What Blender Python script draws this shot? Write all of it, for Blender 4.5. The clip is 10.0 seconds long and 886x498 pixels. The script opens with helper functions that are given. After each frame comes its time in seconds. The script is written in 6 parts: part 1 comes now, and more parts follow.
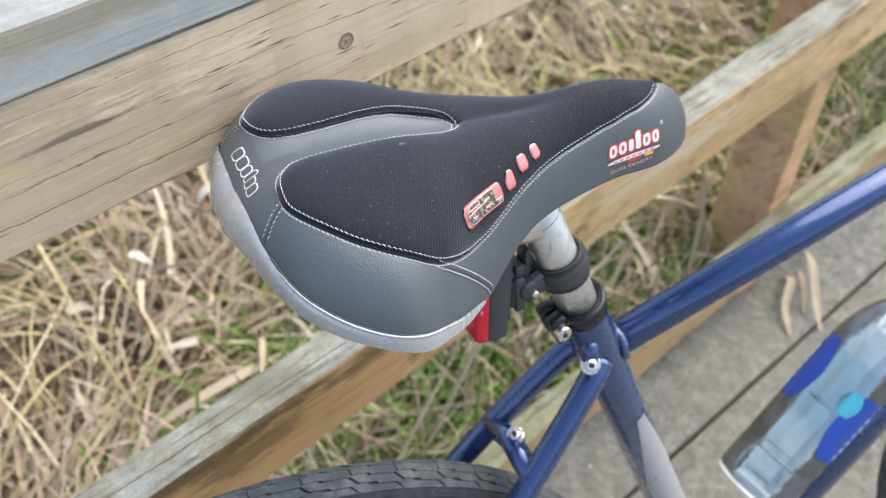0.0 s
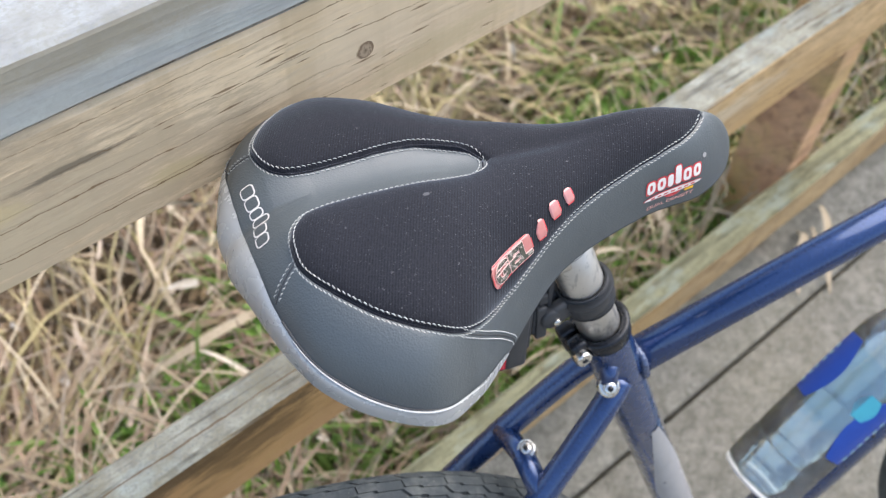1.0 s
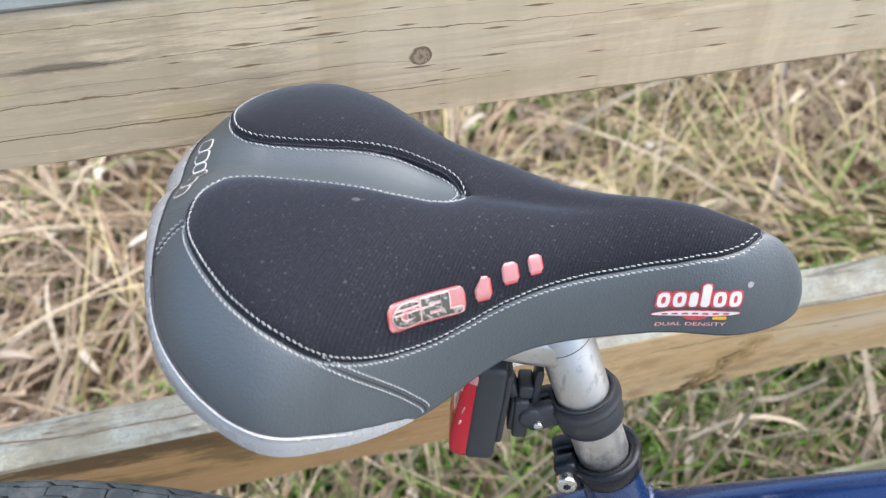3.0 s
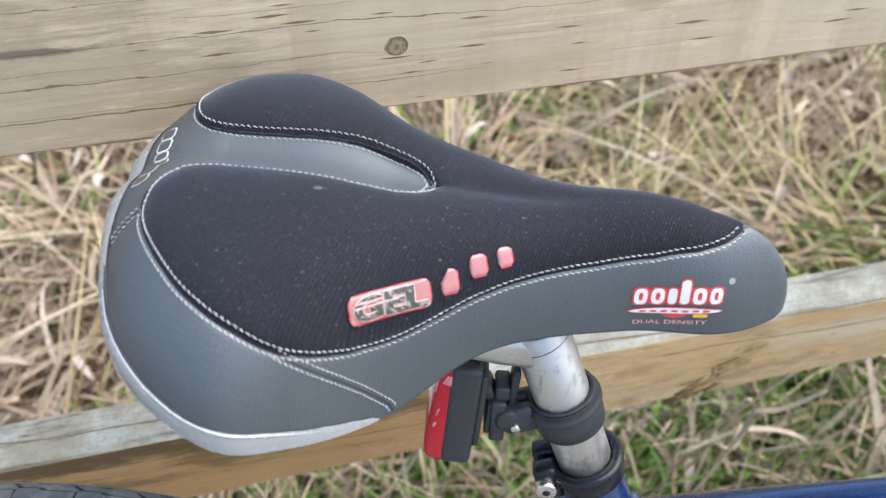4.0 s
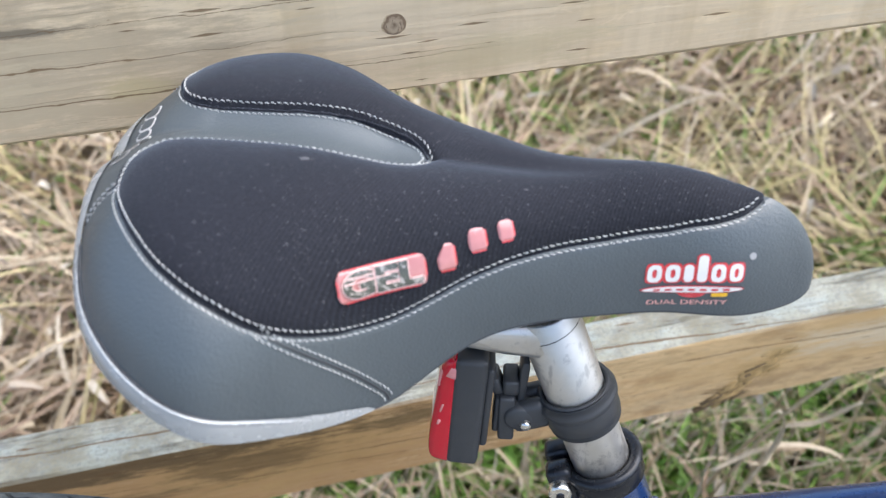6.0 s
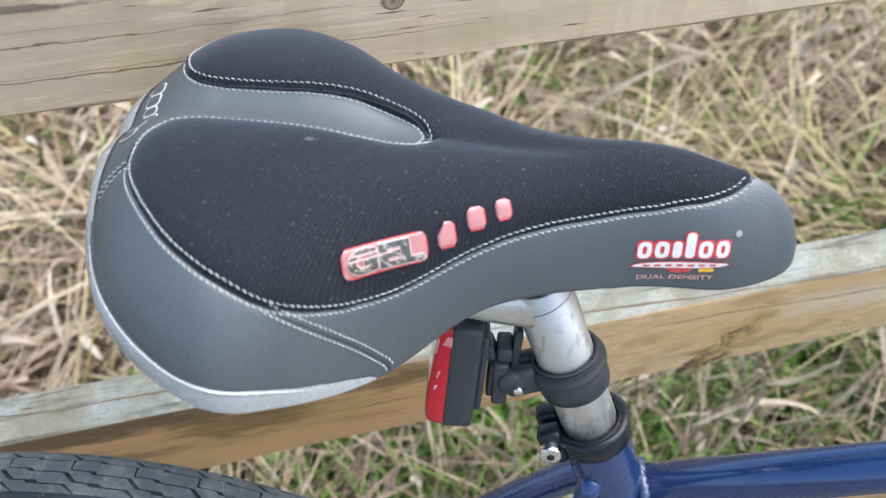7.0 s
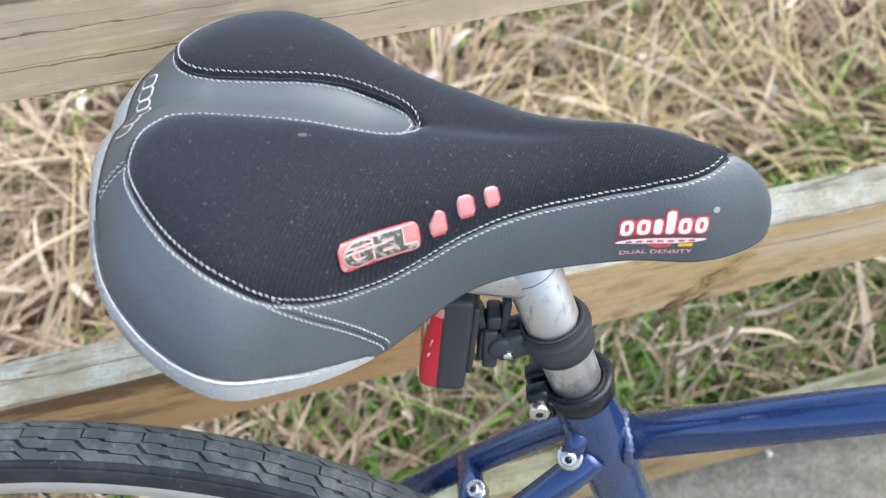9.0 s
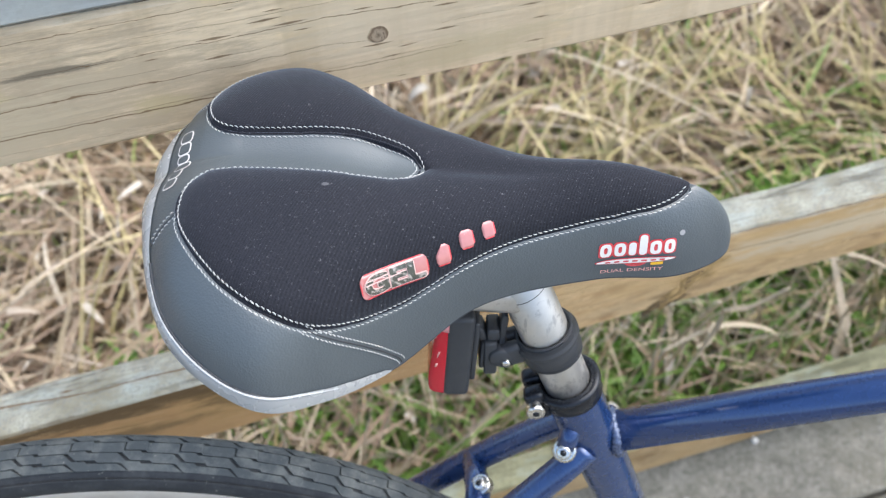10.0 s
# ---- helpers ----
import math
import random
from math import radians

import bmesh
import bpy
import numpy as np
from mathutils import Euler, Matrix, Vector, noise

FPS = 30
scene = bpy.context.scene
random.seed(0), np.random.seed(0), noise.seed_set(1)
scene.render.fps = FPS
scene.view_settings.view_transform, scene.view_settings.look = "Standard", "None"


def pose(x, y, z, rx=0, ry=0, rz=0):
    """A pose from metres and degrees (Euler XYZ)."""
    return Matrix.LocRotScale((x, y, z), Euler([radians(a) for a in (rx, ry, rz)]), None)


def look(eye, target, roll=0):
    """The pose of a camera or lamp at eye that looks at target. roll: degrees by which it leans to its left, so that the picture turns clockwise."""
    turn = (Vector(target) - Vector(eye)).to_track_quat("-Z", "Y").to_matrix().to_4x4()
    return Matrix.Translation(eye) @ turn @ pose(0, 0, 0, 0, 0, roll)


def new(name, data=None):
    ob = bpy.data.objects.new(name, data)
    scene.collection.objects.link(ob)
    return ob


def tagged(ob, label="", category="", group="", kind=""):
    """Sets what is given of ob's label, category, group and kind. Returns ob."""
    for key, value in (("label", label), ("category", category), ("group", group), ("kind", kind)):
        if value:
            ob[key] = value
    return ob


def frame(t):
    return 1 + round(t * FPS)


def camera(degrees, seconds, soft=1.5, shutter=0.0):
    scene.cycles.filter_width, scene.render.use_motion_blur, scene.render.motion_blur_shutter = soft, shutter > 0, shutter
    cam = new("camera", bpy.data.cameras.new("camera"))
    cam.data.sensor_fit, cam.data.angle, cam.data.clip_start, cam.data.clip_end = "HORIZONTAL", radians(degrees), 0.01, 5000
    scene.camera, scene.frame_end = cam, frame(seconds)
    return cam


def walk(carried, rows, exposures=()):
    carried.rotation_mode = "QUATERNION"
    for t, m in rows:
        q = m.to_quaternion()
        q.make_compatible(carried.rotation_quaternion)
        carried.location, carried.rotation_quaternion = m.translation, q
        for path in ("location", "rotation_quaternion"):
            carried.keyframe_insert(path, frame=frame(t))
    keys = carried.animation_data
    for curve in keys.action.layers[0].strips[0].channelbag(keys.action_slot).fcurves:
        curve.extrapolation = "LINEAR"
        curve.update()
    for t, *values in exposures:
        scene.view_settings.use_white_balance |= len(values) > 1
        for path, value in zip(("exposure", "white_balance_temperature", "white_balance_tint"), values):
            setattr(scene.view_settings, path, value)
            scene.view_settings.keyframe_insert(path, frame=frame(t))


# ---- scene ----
cam = camera(51.7, 10.0, 1.25)
cam.data.dof.use_dof, cam.data.dof.focus_distance, cam.data.dof.aperture_fstop = True, 0.44, 10.5
PATH = [
    (0, (-0.2617, -0.3820, 1.1682), (-0.0331, -0.1256, 0.8049), 0.72),
    (0.2, (-0.2584, -0.3763, 1.1843), (-0.0334, -0.1251, 0.8152), 1.08),
    (0.4, (-0.2571, -0.3587, 1.1990), (-0.0314, -0.1155, 0.8249), 2.20),
    (0.5, (-0.2499, -0.3449, 1.2029), (-0.0271, -0.1066, 0.8239), 2.49),
    (0.7, (-0.2351, -0.3207, 1.1977), (-0.0166, -0.0942, 0.8091), 3.09),
    (0.9, (-0.2283, -0.3146, 1.1896), (-0.0184, -0.0915, 0.7944), 2.97),
    (1, (-0.2208, -0.3149, 1.1902), (-0.0182, -0.0913, 0.7914), 3.14),
    (1.2, (-0.1881, -0.3245, 1.1784), (-0.0068, -0.0845, 0.7790), 2.92),
    (1.4, (-0.1546, -0.3449, 1.1555), (-0.0099, -0.0746, 0.7605), 1.78),
    (1.5, (-0.1403, -0.3503, 1.1464), (-0.0139, -0.0733, 0.7498), 1.66),
    (1.7, (-0.1190, -0.3572, 1.1375), (-0.0210, -0.0669, 0.7424), 0.01),
    (1.9, (-0.1031, -0.3564, 1.1404), (-0.0240, -0.0563, 0.7484), -1.64),
    (2, (-0.0992, -0.3530, 1.1388), (-0.0227, -0.0508, 0.7479), -1.60),
    (2.3, (-0.0849, -0.3556, 1.1312), (-0.0167, -0.0518, 0.7400), -1.32),
    (2.5, (-0.0851, -0.3615, 1.1298), (-0.0172, -0.0514, 0.7434), -0.96),
    (2.7, (-0.0818, -0.3632, 1.1305), (-0.0046, -0.0409, 0.7562), 0.37),
    (3.8, (-0.0662, -0.3657, 1.1198), (0.0171, -0.0378, 0.7515), 1.90),
    (4, (-0.0606, -0.3645, 1.1139), (0.0168, -0.0326, 0.7480), 0.91),
    (4.2, (-0.0618, -0.3556, 1.1031), (0.0129, -0.0148, 0.7450), 0.46),
    (4.5, (-0.0578, -0.3541, 1.0866), (0.0128, -0.0103, 0.7305), -0.09),
    (4.8, (-0.0500, -0.3593, 1.0784), (0.0156, -0.0138, 0.7229), -1.39),
    (5, (-0.0479, -0.3612, 1.0784), (0.0170, -0.0137, 0.7249), -1.65),
    (5.2, (-0.0466, -0.3639, 1.0778), (0.0174, -0.0143, 0.7261), -1.82),
    (6.3, (-0.0510, -0.3658, 1.0862), (0.0174, -0.0218, 0.7299), -1.21),
    (6.5, (-0.0479, -0.3646, 1.0894), (0.0212, -0.0280, 0.7261), -0.80),
    (6.8, (-0.0532, -0.3647, 1.0953), (0.0164, -0.0341, 0.7266), -0.46),
    (7, (-0.0555, -0.3673, 1.0984), (0.0145, -0.0402, 0.7268), -0.41),
    (7.3, (-0.0558, -0.3687, 1.1010), (0.0184, -0.0420, 0.7299), 0.03),
    (7.5, (-0.0561, -0.3682, 1.1037), (0.0177, -0.0402, 0.7336), 0.08),
    (7.7, (-0.0575, -0.3688, 1.1045), (0.0168, -0.0408, 0.7345), 0.19),
    (8, (-0.0580, -0.3672, 1.1016), (0.0147, -0.0390, 0.7314), 0.06),
    (8.2, (-0.0577, -0.3675, 1.1021), (0.0140, -0.0401, 0.7311), -0.05),
    (8.5, (-0.0601, -0.3662, 1.1031), (0.0129, -0.0450, 0.7269), 0.21),
    (8.8, (-0.0608, -0.3631, 1.1144), (0.0102, -0.0639, 0.7201), -0.28),
    (9, (-0.0565, -0.3565, 1.1259), (0.0151, -0.0648, 0.7261), -0.68),
    (9.2, (-0.0613, -0.3639, 1.1433), (0.0092, -0.0728, 0.7430), -1.05),
    (9.4, (-0.0693, -0.3674, 1.1544), (0.0018, -0.0775, 0.7533), -0.63),
    (9.5, (-0.0709, -0.3691, 1.1587), (-0.0002, -0.0806, 0.7565), -0.67),
    (9.7, (-0.0716, -0.3802, 1.1709), (-0.0031, -0.0896, 0.7698), -1.99),
    (10, (-0.0683, -0.3790, 1.1800), (0.0082, -0.0891, 0.7799), -1.96),
]
EXPOSURE = 1.2
walk(cam, [(t, look(eye, target, roll)) for t, eye, target, roll in PATH],
     [(0.0, 1.25, 6820, 10), (0.5, 1.00, 6740, 10), (1.0, 1.12, 6740, 10), (1.5, 1.22, 6700, 10), (2.0, 1.32, 6680, 10), (2.7, 1.29, 6600, 10), (4.5, 1.21, 6500, 10),
      (7.0, 1.25, 6420, 9), (8.5, 1.23, 6450, 9), (9.0, 1.37, 6500, 9), (9.5, 1.30, 6500, 8), (10.0, 1.24, 6500, 8)])
RAIL_Z = (0.8205, 0.9080)
MID_Z, MID_SLOPE = 0.4830, 0.03
LOW_Z, LOW_SLOPE = 0.085, 0.04
POST_X = 0.78
BOTTLE_START, BOTTLE_OVER = 0.116, 0.075
STRAP_D = 0.0298

SCAR = ((0.230, 0.491), (0.275, 0.548))
# ---------------------------------------------------------------- world, sun, exposure
world = bpy.data.worlds.new("overcast_sky")
scene.world = world
world.use_nodes = True
wn, wl = world.node_tree.nodes, world.node_tree.links
wn.clear()
w_out, w_bg, w_sky, w_hsv = wn.new("ShaderNodeOutputWorld"), wn.new("ShaderNodeBackground"), wn.new("ShaderNodeTexSky"), wn.new("ShaderNodeHueSaturation")
w_sky.sky_type, w_sky.sun_disc = "NISHITA", False
SUN_ELEVATION, SUN_AZIMUTH = radians(60), radians(91)
w_sky.sun_elevation, w_sky.sun_rotation = SUN_ELEVATION, SUN_AZIMUTH
w_sky.dust_density, w_sky.ozone_density = 3.0, 1.0
w_hsv.inputs["Saturation"].default_value = 1.0
w_bg.inputs["Strength"].default_value = 0.15
wl.new(w_sky.outputs[0], w_hsv.inputs["Color"])
wl.new(w_hsv.outputs[0], w_bg.inputs["Color"])
wl.new(w_bg.outputs[0], w_out.inputs["Surface"])

sun = new("sun", bpy.data.lights.new("sun", "SUN"))
sun.data.energy, sun.data.angle, sun.data.color = 1.95, radians(85), (0.98, 0.99, 1.0)
sun_dir = Vector((math.sin(SUN_AZIMUTH) * math.cos(SUN_ELEVATION), math.cos(SUN_AZIMUTH) * math.cos(SUN_ELEVATION), math.sin(SUN_ELEVATION)))
sun.matrix_world = look(sun_dir * 20, (0, 0, 0))
scene.view_settings.exposure = EXPOSURE


# ---------------------------------------------------------------- materials
class Mat:
    """A small builder round one Principled node."""

    def __init__(self, name, color, rough=0.5, metal=0.0, **more):
        self.m = bpy.data.materials.new(name)
        self.m.use_nodes = True
        self.n, self.l = self.m.node_tree.nodes, self.m.node_tree.links
        self.p = self.n["Principled BSDF"]
        self.set("Base Color", (*color, 1)), self.set("Roughness", rough), self.set("Metallic", metal)
        for key, value in more.items():
            self.set(key.replace("_", " "), value)
        self.tc = self.n.new("ShaderNodeTexCoord")
        self.height = None

    def set(self, key, value):
        self.p.inputs[key].default_value = value

    def to(self, socket, key):
        self.l.new(socket, self.p.inputs[key])

    def coords(self, scale=(1, 1, 1), rot=(0, 0, 0)):
        mp = self.n.new("ShaderNodeMapping")
        mp.inputs["Scale"].default_value, mp.inputs["Rotation"].default_value = scale, [radians(a) for a in rot]
        self.l.new(self.tc.outputs["Object"], mp.inputs[0])
        return mp.outputs[0]

    def noise(self, scale, detail=4, rough=0.55, coords=None, distort=0.0):
        t = self.n.new("ShaderNodeTexNoise")
        t.inputs["Scale"].default_value, t.inputs["Detail"].default_value = scale, detail
        t.inputs["Roughness"].default_value, t.inputs["Distortion"].default_value = rough, distort
        self.l.new(coords or self.tc.outputs["Object"], t.inputs["Vector"])
        return t.outputs["Fac"]

    def voronoi(self, scale, coords=None, feature="F1"):
        t = self.n.new("ShaderNodeTexVoronoi")
        t.feature = feature
        t.inputs["Scale"].default_value = scale
        self.l.new(coords or self.tc.outputs["Object"], t.inputs["Vector"])
        return t.outputs["Distance"]

    def wave(self, scale, coords=None, distort=0.0, direction="X", detail=2):
        t = self.n.new("ShaderNodeTexWave")
        t.bands_direction = direction
        t.inputs["Scale"].default_value, t.inputs["Distortion"].default_value, t.inputs["Detail"].default_value = scale, distort, detail
        self.l.new(coords or self.tc.outputs["Object"], t.inputs["Vector"])
        return t.outputs["Fac"]

    def ramp(self, fac, *stops):
        t = self.n.new("ShaderNodeValToRGB")
        e = t.color_ramp.elements
        while len(e) < len(stops):
            e.new(0.5)
        for el, (at, c) in zip(e, stops):
            el.position, el.color = at, (c, c, c, 1) if isinstance(c, (int, float)) else (*c, 1)
        self.l.new(fac, t.inputs[0])
        return t.outputs[0]

    def mix(self, fac, a, b, blend="MIX"):
        t = self.n.new("ShaderNodeMix")
        t.data_type, t.blend_type = "RGBA", blend
        for socket, v in ((t.inputs[0], fac), (t.inputs[6], a), (t.inputs[7], b)):
            if isinstance(v, (int, float)):
                socket.default_value = v
            elif isinstance(v, tuple):
                socket.default_value = (*v, 1)
            else:
                self.l.new(v, socket)
        return t.outputs[2]

    def maths(self, op, a, b=0.0):
        t = self.n.new("ShaderNodeMath")
        t.operation = op
        for socket, v in zip(t.inputs, (a, b)):
            if isinstance(v, (int, float)):
                socket.default_value = v
            else:
                self.l.new(v, socket)
        return t.outputs[0]

    def bump(self, height, distance, strength=1.0):
        t = self.n.new("ShaderNodeBump")
        t.inputs["Distance"].default_value, t.inputs["Strength"].default_value = distance, strength
        self.l.new(height, t.inputs["Height"])
        if self.height is not None:
            self.l.new(self.height, t.inputs["Normal"])
        self.height = t.outputs[0]
        self.to(self.height, "Normal")
        return self

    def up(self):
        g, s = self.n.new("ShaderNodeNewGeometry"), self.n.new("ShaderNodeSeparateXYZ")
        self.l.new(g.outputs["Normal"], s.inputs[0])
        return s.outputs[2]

    def random(self):
        return self.n.new("ShaderNodeObjectInfo").outputs["Random"]

    def island(self):
        return self.n.new("ShaderNodeNewGeometry").outputs["Random Per Island"]


def mat_fabric():
    k = Mat("black_stretch_fabric", (0.012, 0.013, 0.018), 0.85, Sheen_Weight=0.30, Sheen_Roughness=0.38, Specular_IOR_Level=0.2)
    k.set("Sheen Tint", (0.70, 0.82, 1.0, 1))
    weave = k.noise(1.0, 2, 0.5, k.coords((900, 2600, 900), (0, 0, 62)))
    rib = k.wave(255, k.coords((1, 1, 1), (0, 0, 24)), 0.6, "X", 1)
    lint = k.maths("MAXIMUM", k.ramp(k.noise(1300, 2, 0.6), (0.0, 0.0), (0.66, 0.0), (0.72, 0.8)), k.ramp(k.noise(520, 2, 0.7), (0.0, 0.0), (0.70, 0.0), (0.73, 0.9)))
    patches = k.ramp(k.noise(40, 4), (0.35, 0.35), (0.65, 1.0))
    broad = k.noise(28, 4)
    c = k.mix(broad, (0.006, 0.0062, 0.008), (0.0115, 0.012, 0.016))
    c = k.mix(k.ramp(rib, (0.35, 0.0), (0.85, 0.5)), c, (0.020, 0.022, 0.031))
    c = k.mix(k.ramp(weave, (0.40, 0.0), (0.60, 0.40)), c, (0.026, 0.028, 0.038))
    k.to(k.mix(k.maths("MULTIPLY", lint, patches), c, (0.15, 0.15, 0.16)), "Base Color")
    k.bump(rib, 0.00025, 0.22).bump(weave, 0.0002, 0.6).bump(k.noise(900, 3), 0.0001, 0.4)
    return k.m


def mat_leather():
    k = Mat("grey_synthetic_leather", (0.06, 0.066, 0.072), 0.42, Specular_IOR_Level=0.75)
    k.to(k.mix(k.noise(30, 5), (0.056, 0.069, 0.077), (0.075, 0.090, 0.100)), "Base Color")
    k.to(k.ramp(k.noise(45, 4), (0.3, 0.37), (0.75, 0.48)), "Roughness")
    k.bump(k.voronoi(1050), 0.00022, 0.5).bump(k.noise(240, 3, 0.6), 0.0004, 0.2).bump(k.noise(2600, 2), 0.00006, 0.4).bump(k.noise(55, 2), 0.0007, 0.2)
    return k.m


def mat_plain(name, color, rough=0.45, metal=0.0, vary=0.12, scale=60, bump=0.0, **more):
    k = Mat(name, color, rough, metal, **more)
    lo, hi = tuple(v * (1 - vary) for v in color), tuple(min(1, v * (1 + vary)) for v in color)
    k.to(k.mix(k.noise(scale, 5), lo, hi), "Base Color")
    k.to(k.ramp(k.noise(scale * 1.7, 5), (0.3, max(0.03, rough - 0.08)), (0.7, min(1, rough + 0.1))), "Roughness")
    if bump:
        k.bump(k.noise(scale * 8, 4), bump, 0.5)
    return k.m


def mat_wood(name, tan, dark, grey, top_grey, seed, grey_face=0.0, stain=None, knot=None, cracks=70, cover=0.0, patch=None, mottle=0.0, streaky=0.8, tick_keep=0.66, clear=None, calm=1.0, saw=0.0, tick_wide=0.8, rag_by=0.10, crust_tone=(0.31, 0.285, 0.20)):
    """Weathered sawn softwood whose grain runs along x; its upper faces are bleached and lichened, the cap board's
    coloured darker to offset the light.
    """
    k = Mat(name, tan, 0.8, Specular_IOR_Level=0.25)
    place = k.n.new("ShaderNodeVectorMath")
    place.operation = "ADD"
    place.inputs[1].default_value = (seed * 3.7, seed * 1.3, seed * 2.1)
    k.l.new(k.tc.outputs["Object"], place.inputs[0])
    xyz = k.n.new("ShaderNodeSeparateXYZ")
    k.l.new(place.outputs[0], xyz.inputs[0])
    along, across = xyz.outputs[0], k.maths("ADD", xyz.outputs[1], xyz.outputs[2])

    def stretched(sx, sy, sz):
        mp = k.n.new("ShaderNodeMapping")
        mp.inputs["Scale"].default_value = (sx, sy, sz)
        k.l.new(place.outputs[0], mp.inputs[0])
        return mp.outputs[0]

    def vector(x, y, z=0.0):
        v = k.n.new("ShaderNodeCombineXYZ")
        for socket, value in zip(v.inputs, (x, y, z)):
            if isinstance(value, (int, float)):
                socket.default_value = value
            else:
                k.l.new(value, socket)
        return v.outputs[0]

    def chance(v):
        w = k.n.new("ShaderNodeTexWhiteNoise")
        k.l.new(v, w.inputs["Vector"])
        return w.outputs["Value"]

    def steps(fac, lo, hi):
        return k.ramp(fac, (lo, 0.0), (hi, 1.0))

    wander = k.noise(1.0, 4, 0.5, stretched(2.6, 14, 14))
    if knot:
        away = k.n.new("ShaderNodeVectorMath")
        away.operation = "DISTANCE"
        k.l.new(k.coords((0.5, 1, 1)), away.inputs[0])
        away.inputs[1].default_value = (knot[0] * 0.5, knot[1], knot[2])
        near = k.maths("DIVIDE", away.outputs["Value"], 0.010)
        swirl = k.maths("POWER", 2.718, k.maths("MULTIPLY", k.maths("MULTIPLY", near, near), -1.0))
        wander = k.maths("ADD", wander, k.maths("MULTIPLY", swirl, 0.16))
    lines = []
    for count, thick, full, bend in ((cracks, 0.030, 0.46, 1.5), (cracks * 2.3, 0.036, 0.56, 3.0)):
        v = k.maths("ADD", k.maths("MULTIPLY", across, count), k.maths("MULTIPLY", wander, bend))
        cell, inside = k.maths("FLOOR", v), k.maths("FRACT", v)
        at = k.maths("ADD", k.maths("MULTIPLY", chance(vector(cell, 3.3)), 0.6), 0.2)
        rag = k.maths("MULTIPLY", k.maths("SUBTRACT", k.noise(1.0, 3, 0.6, stretched(60, 200, 200)), 0.5), rag_by)
        off = k.maths("ABSOLUTE", k.maths("ADD", k.maths("SUBTRACT", inside, at), rag))
        run = k.noise(1.0, 3, 0.6, vector(k.maths("MULTIPLY", along, 3.2), k.maths("MULTIPLY", cell, 5.71)))
        width = k.maths("MULTIPLY", steps(run, full - 0.06 + cover, full + 0.14 + cover), thick)
        if clear is not None:
            # sound wood past this place has few cracks
            ease = k.ramp(k.maths("ADD", k.maths("MULTIPLY", k.maths("SUBTRACT", along, clear + seed * 3.7), 6.0), 0.5), (0.0, 1.0), (1.0, 0.22))
            width = k.maths("MULTIPLY", width, ease)
        lines.append(k.maths("LESS_THAN", off, width))
    # short dark ticks left by the planer
    row = k.maths("MULTIPLY", k.maths("ADD", across, k.maths("MULTIPLY", wander, 0.02)), 190.0)
    cell, inside = k.maths("FLOOR", row), k.maths("FRACT", row)
    col = k.maths("ADD", k.maths("MULTIPLY", along, 26.0), k.maths("MULTIPLY", chance(vector(cell, 9.1)), 7.0))
    c_cell, c_in = k.maths("FLOOR", col), k.maths("FRACT", col)
    lot = chance(vector(cell, c_cell, 1.7))
    length = k.maths("MULTIPLY", lot, 0.26)
    body = k.maths("SUBTRACT", length, k.maths("ABSOLUTE", k.maths("SUBTRACT", c_in, 0.5)))
    tick = k.maths("MULTIPLY", k.maths("GREATER_THAN", k.maths("SUBTRACT", k.maths("MULTIPLY", body, tick_wide), k.maths("ABSOLUTE", k.maths("SUBTRACT", inside, 0.5))), 0.0), k.maths("GREATER_THAN", chance(vector(cell, c_cell, 4.2)), tick_keep))
    checks = k.maths("MAXIMUM", k.maths("MULTIPLY", tick, 1.0), k.maths("MAXIMUM", lines[0], k.maths("MULTIPLY", lines[1], 0.55)))

    rings = k.noise(1.0, 3, 0.6, stretched(2.2, 60, 60), 0.6)
    fibre = k.noise(1.0, 5, 0.7, stretched(30, 380, 380), 0.3)
    broad = k.noise(1.0, 4, 0.5, stretched(5, 18, 18))
    blotch = k.noise(1.0, 5, 0.6, stretched(22, 60, 60))
    light = tuple(min(1, v * 1.14) for v in tan)
    c = k.mix(k.ramp(rings, (0.35, 0.0), (0.65, 1.0)), tan, light)
    c = k.mix(k.ramp(broad, (0.42, 0.0), (0.75, 0.75 * calm)), c, dark)
    c = k.mix(k.ramp(blotch, (0.52, 0.0), (0.66, 0.45)), c, (light[0] * 1.08, light[1] * 1.04, light[2] * 0.92))
    c = k.mix(k.ramp(blotch, (0.30, 0.5 * calm), (0.42, 0.0)), c, tuple(v * 0.85 for v in grey))
    grit = k.noise(1.0, 4, 0.7, stretched(150, 300, 300))
    pores = k.noise(1.0, 3, 0.7, stretched(55, 130, 130), 0.8)
    c = k.mix(k.ramp(grit, (0.34, 0.40 * calm), (0.46, 0.0)), c, dark)
    c = k.mix(k.ramp(pores, (0.30, 0.55 * calm), (0.40, 0.0)), c, tuple(v * 0.9 for v in dark))
    c = k.mix(k.ramp(pores, (0.58, 0.0), (0.70, 0.5)), c, tuple(min(1, v * 1.15) for v in light))
    c = k.mix(k.ramp(fibre, (0.33, 0.55 * calm), (0.50, 0.0)), c, dark)
    c = k.mix(k.ramp(fibre, (0.54, 0.0), (0.70, 0.45)), c, tuple(min(1, v * 1.12) for v in light))
    if saw:
        # faint bands across the grain, left by the saw
        band = k.noise(1.0, 3, 0.55, stretched(58, 5, 5))
        c = k.mix(k.ramp(band, (0.36, saw), (0.48, 0.0)), c, tuple(v * f for v, f in zip(tan, (0.80, 0.77, 0.70))))
        c = k.mix(k.ramp(band, (0.54, 0.0), (0.66, saw)), c, tuple(min(1, v * f) for v, f in zip(light, (1.05, 1.06, 1.08))))
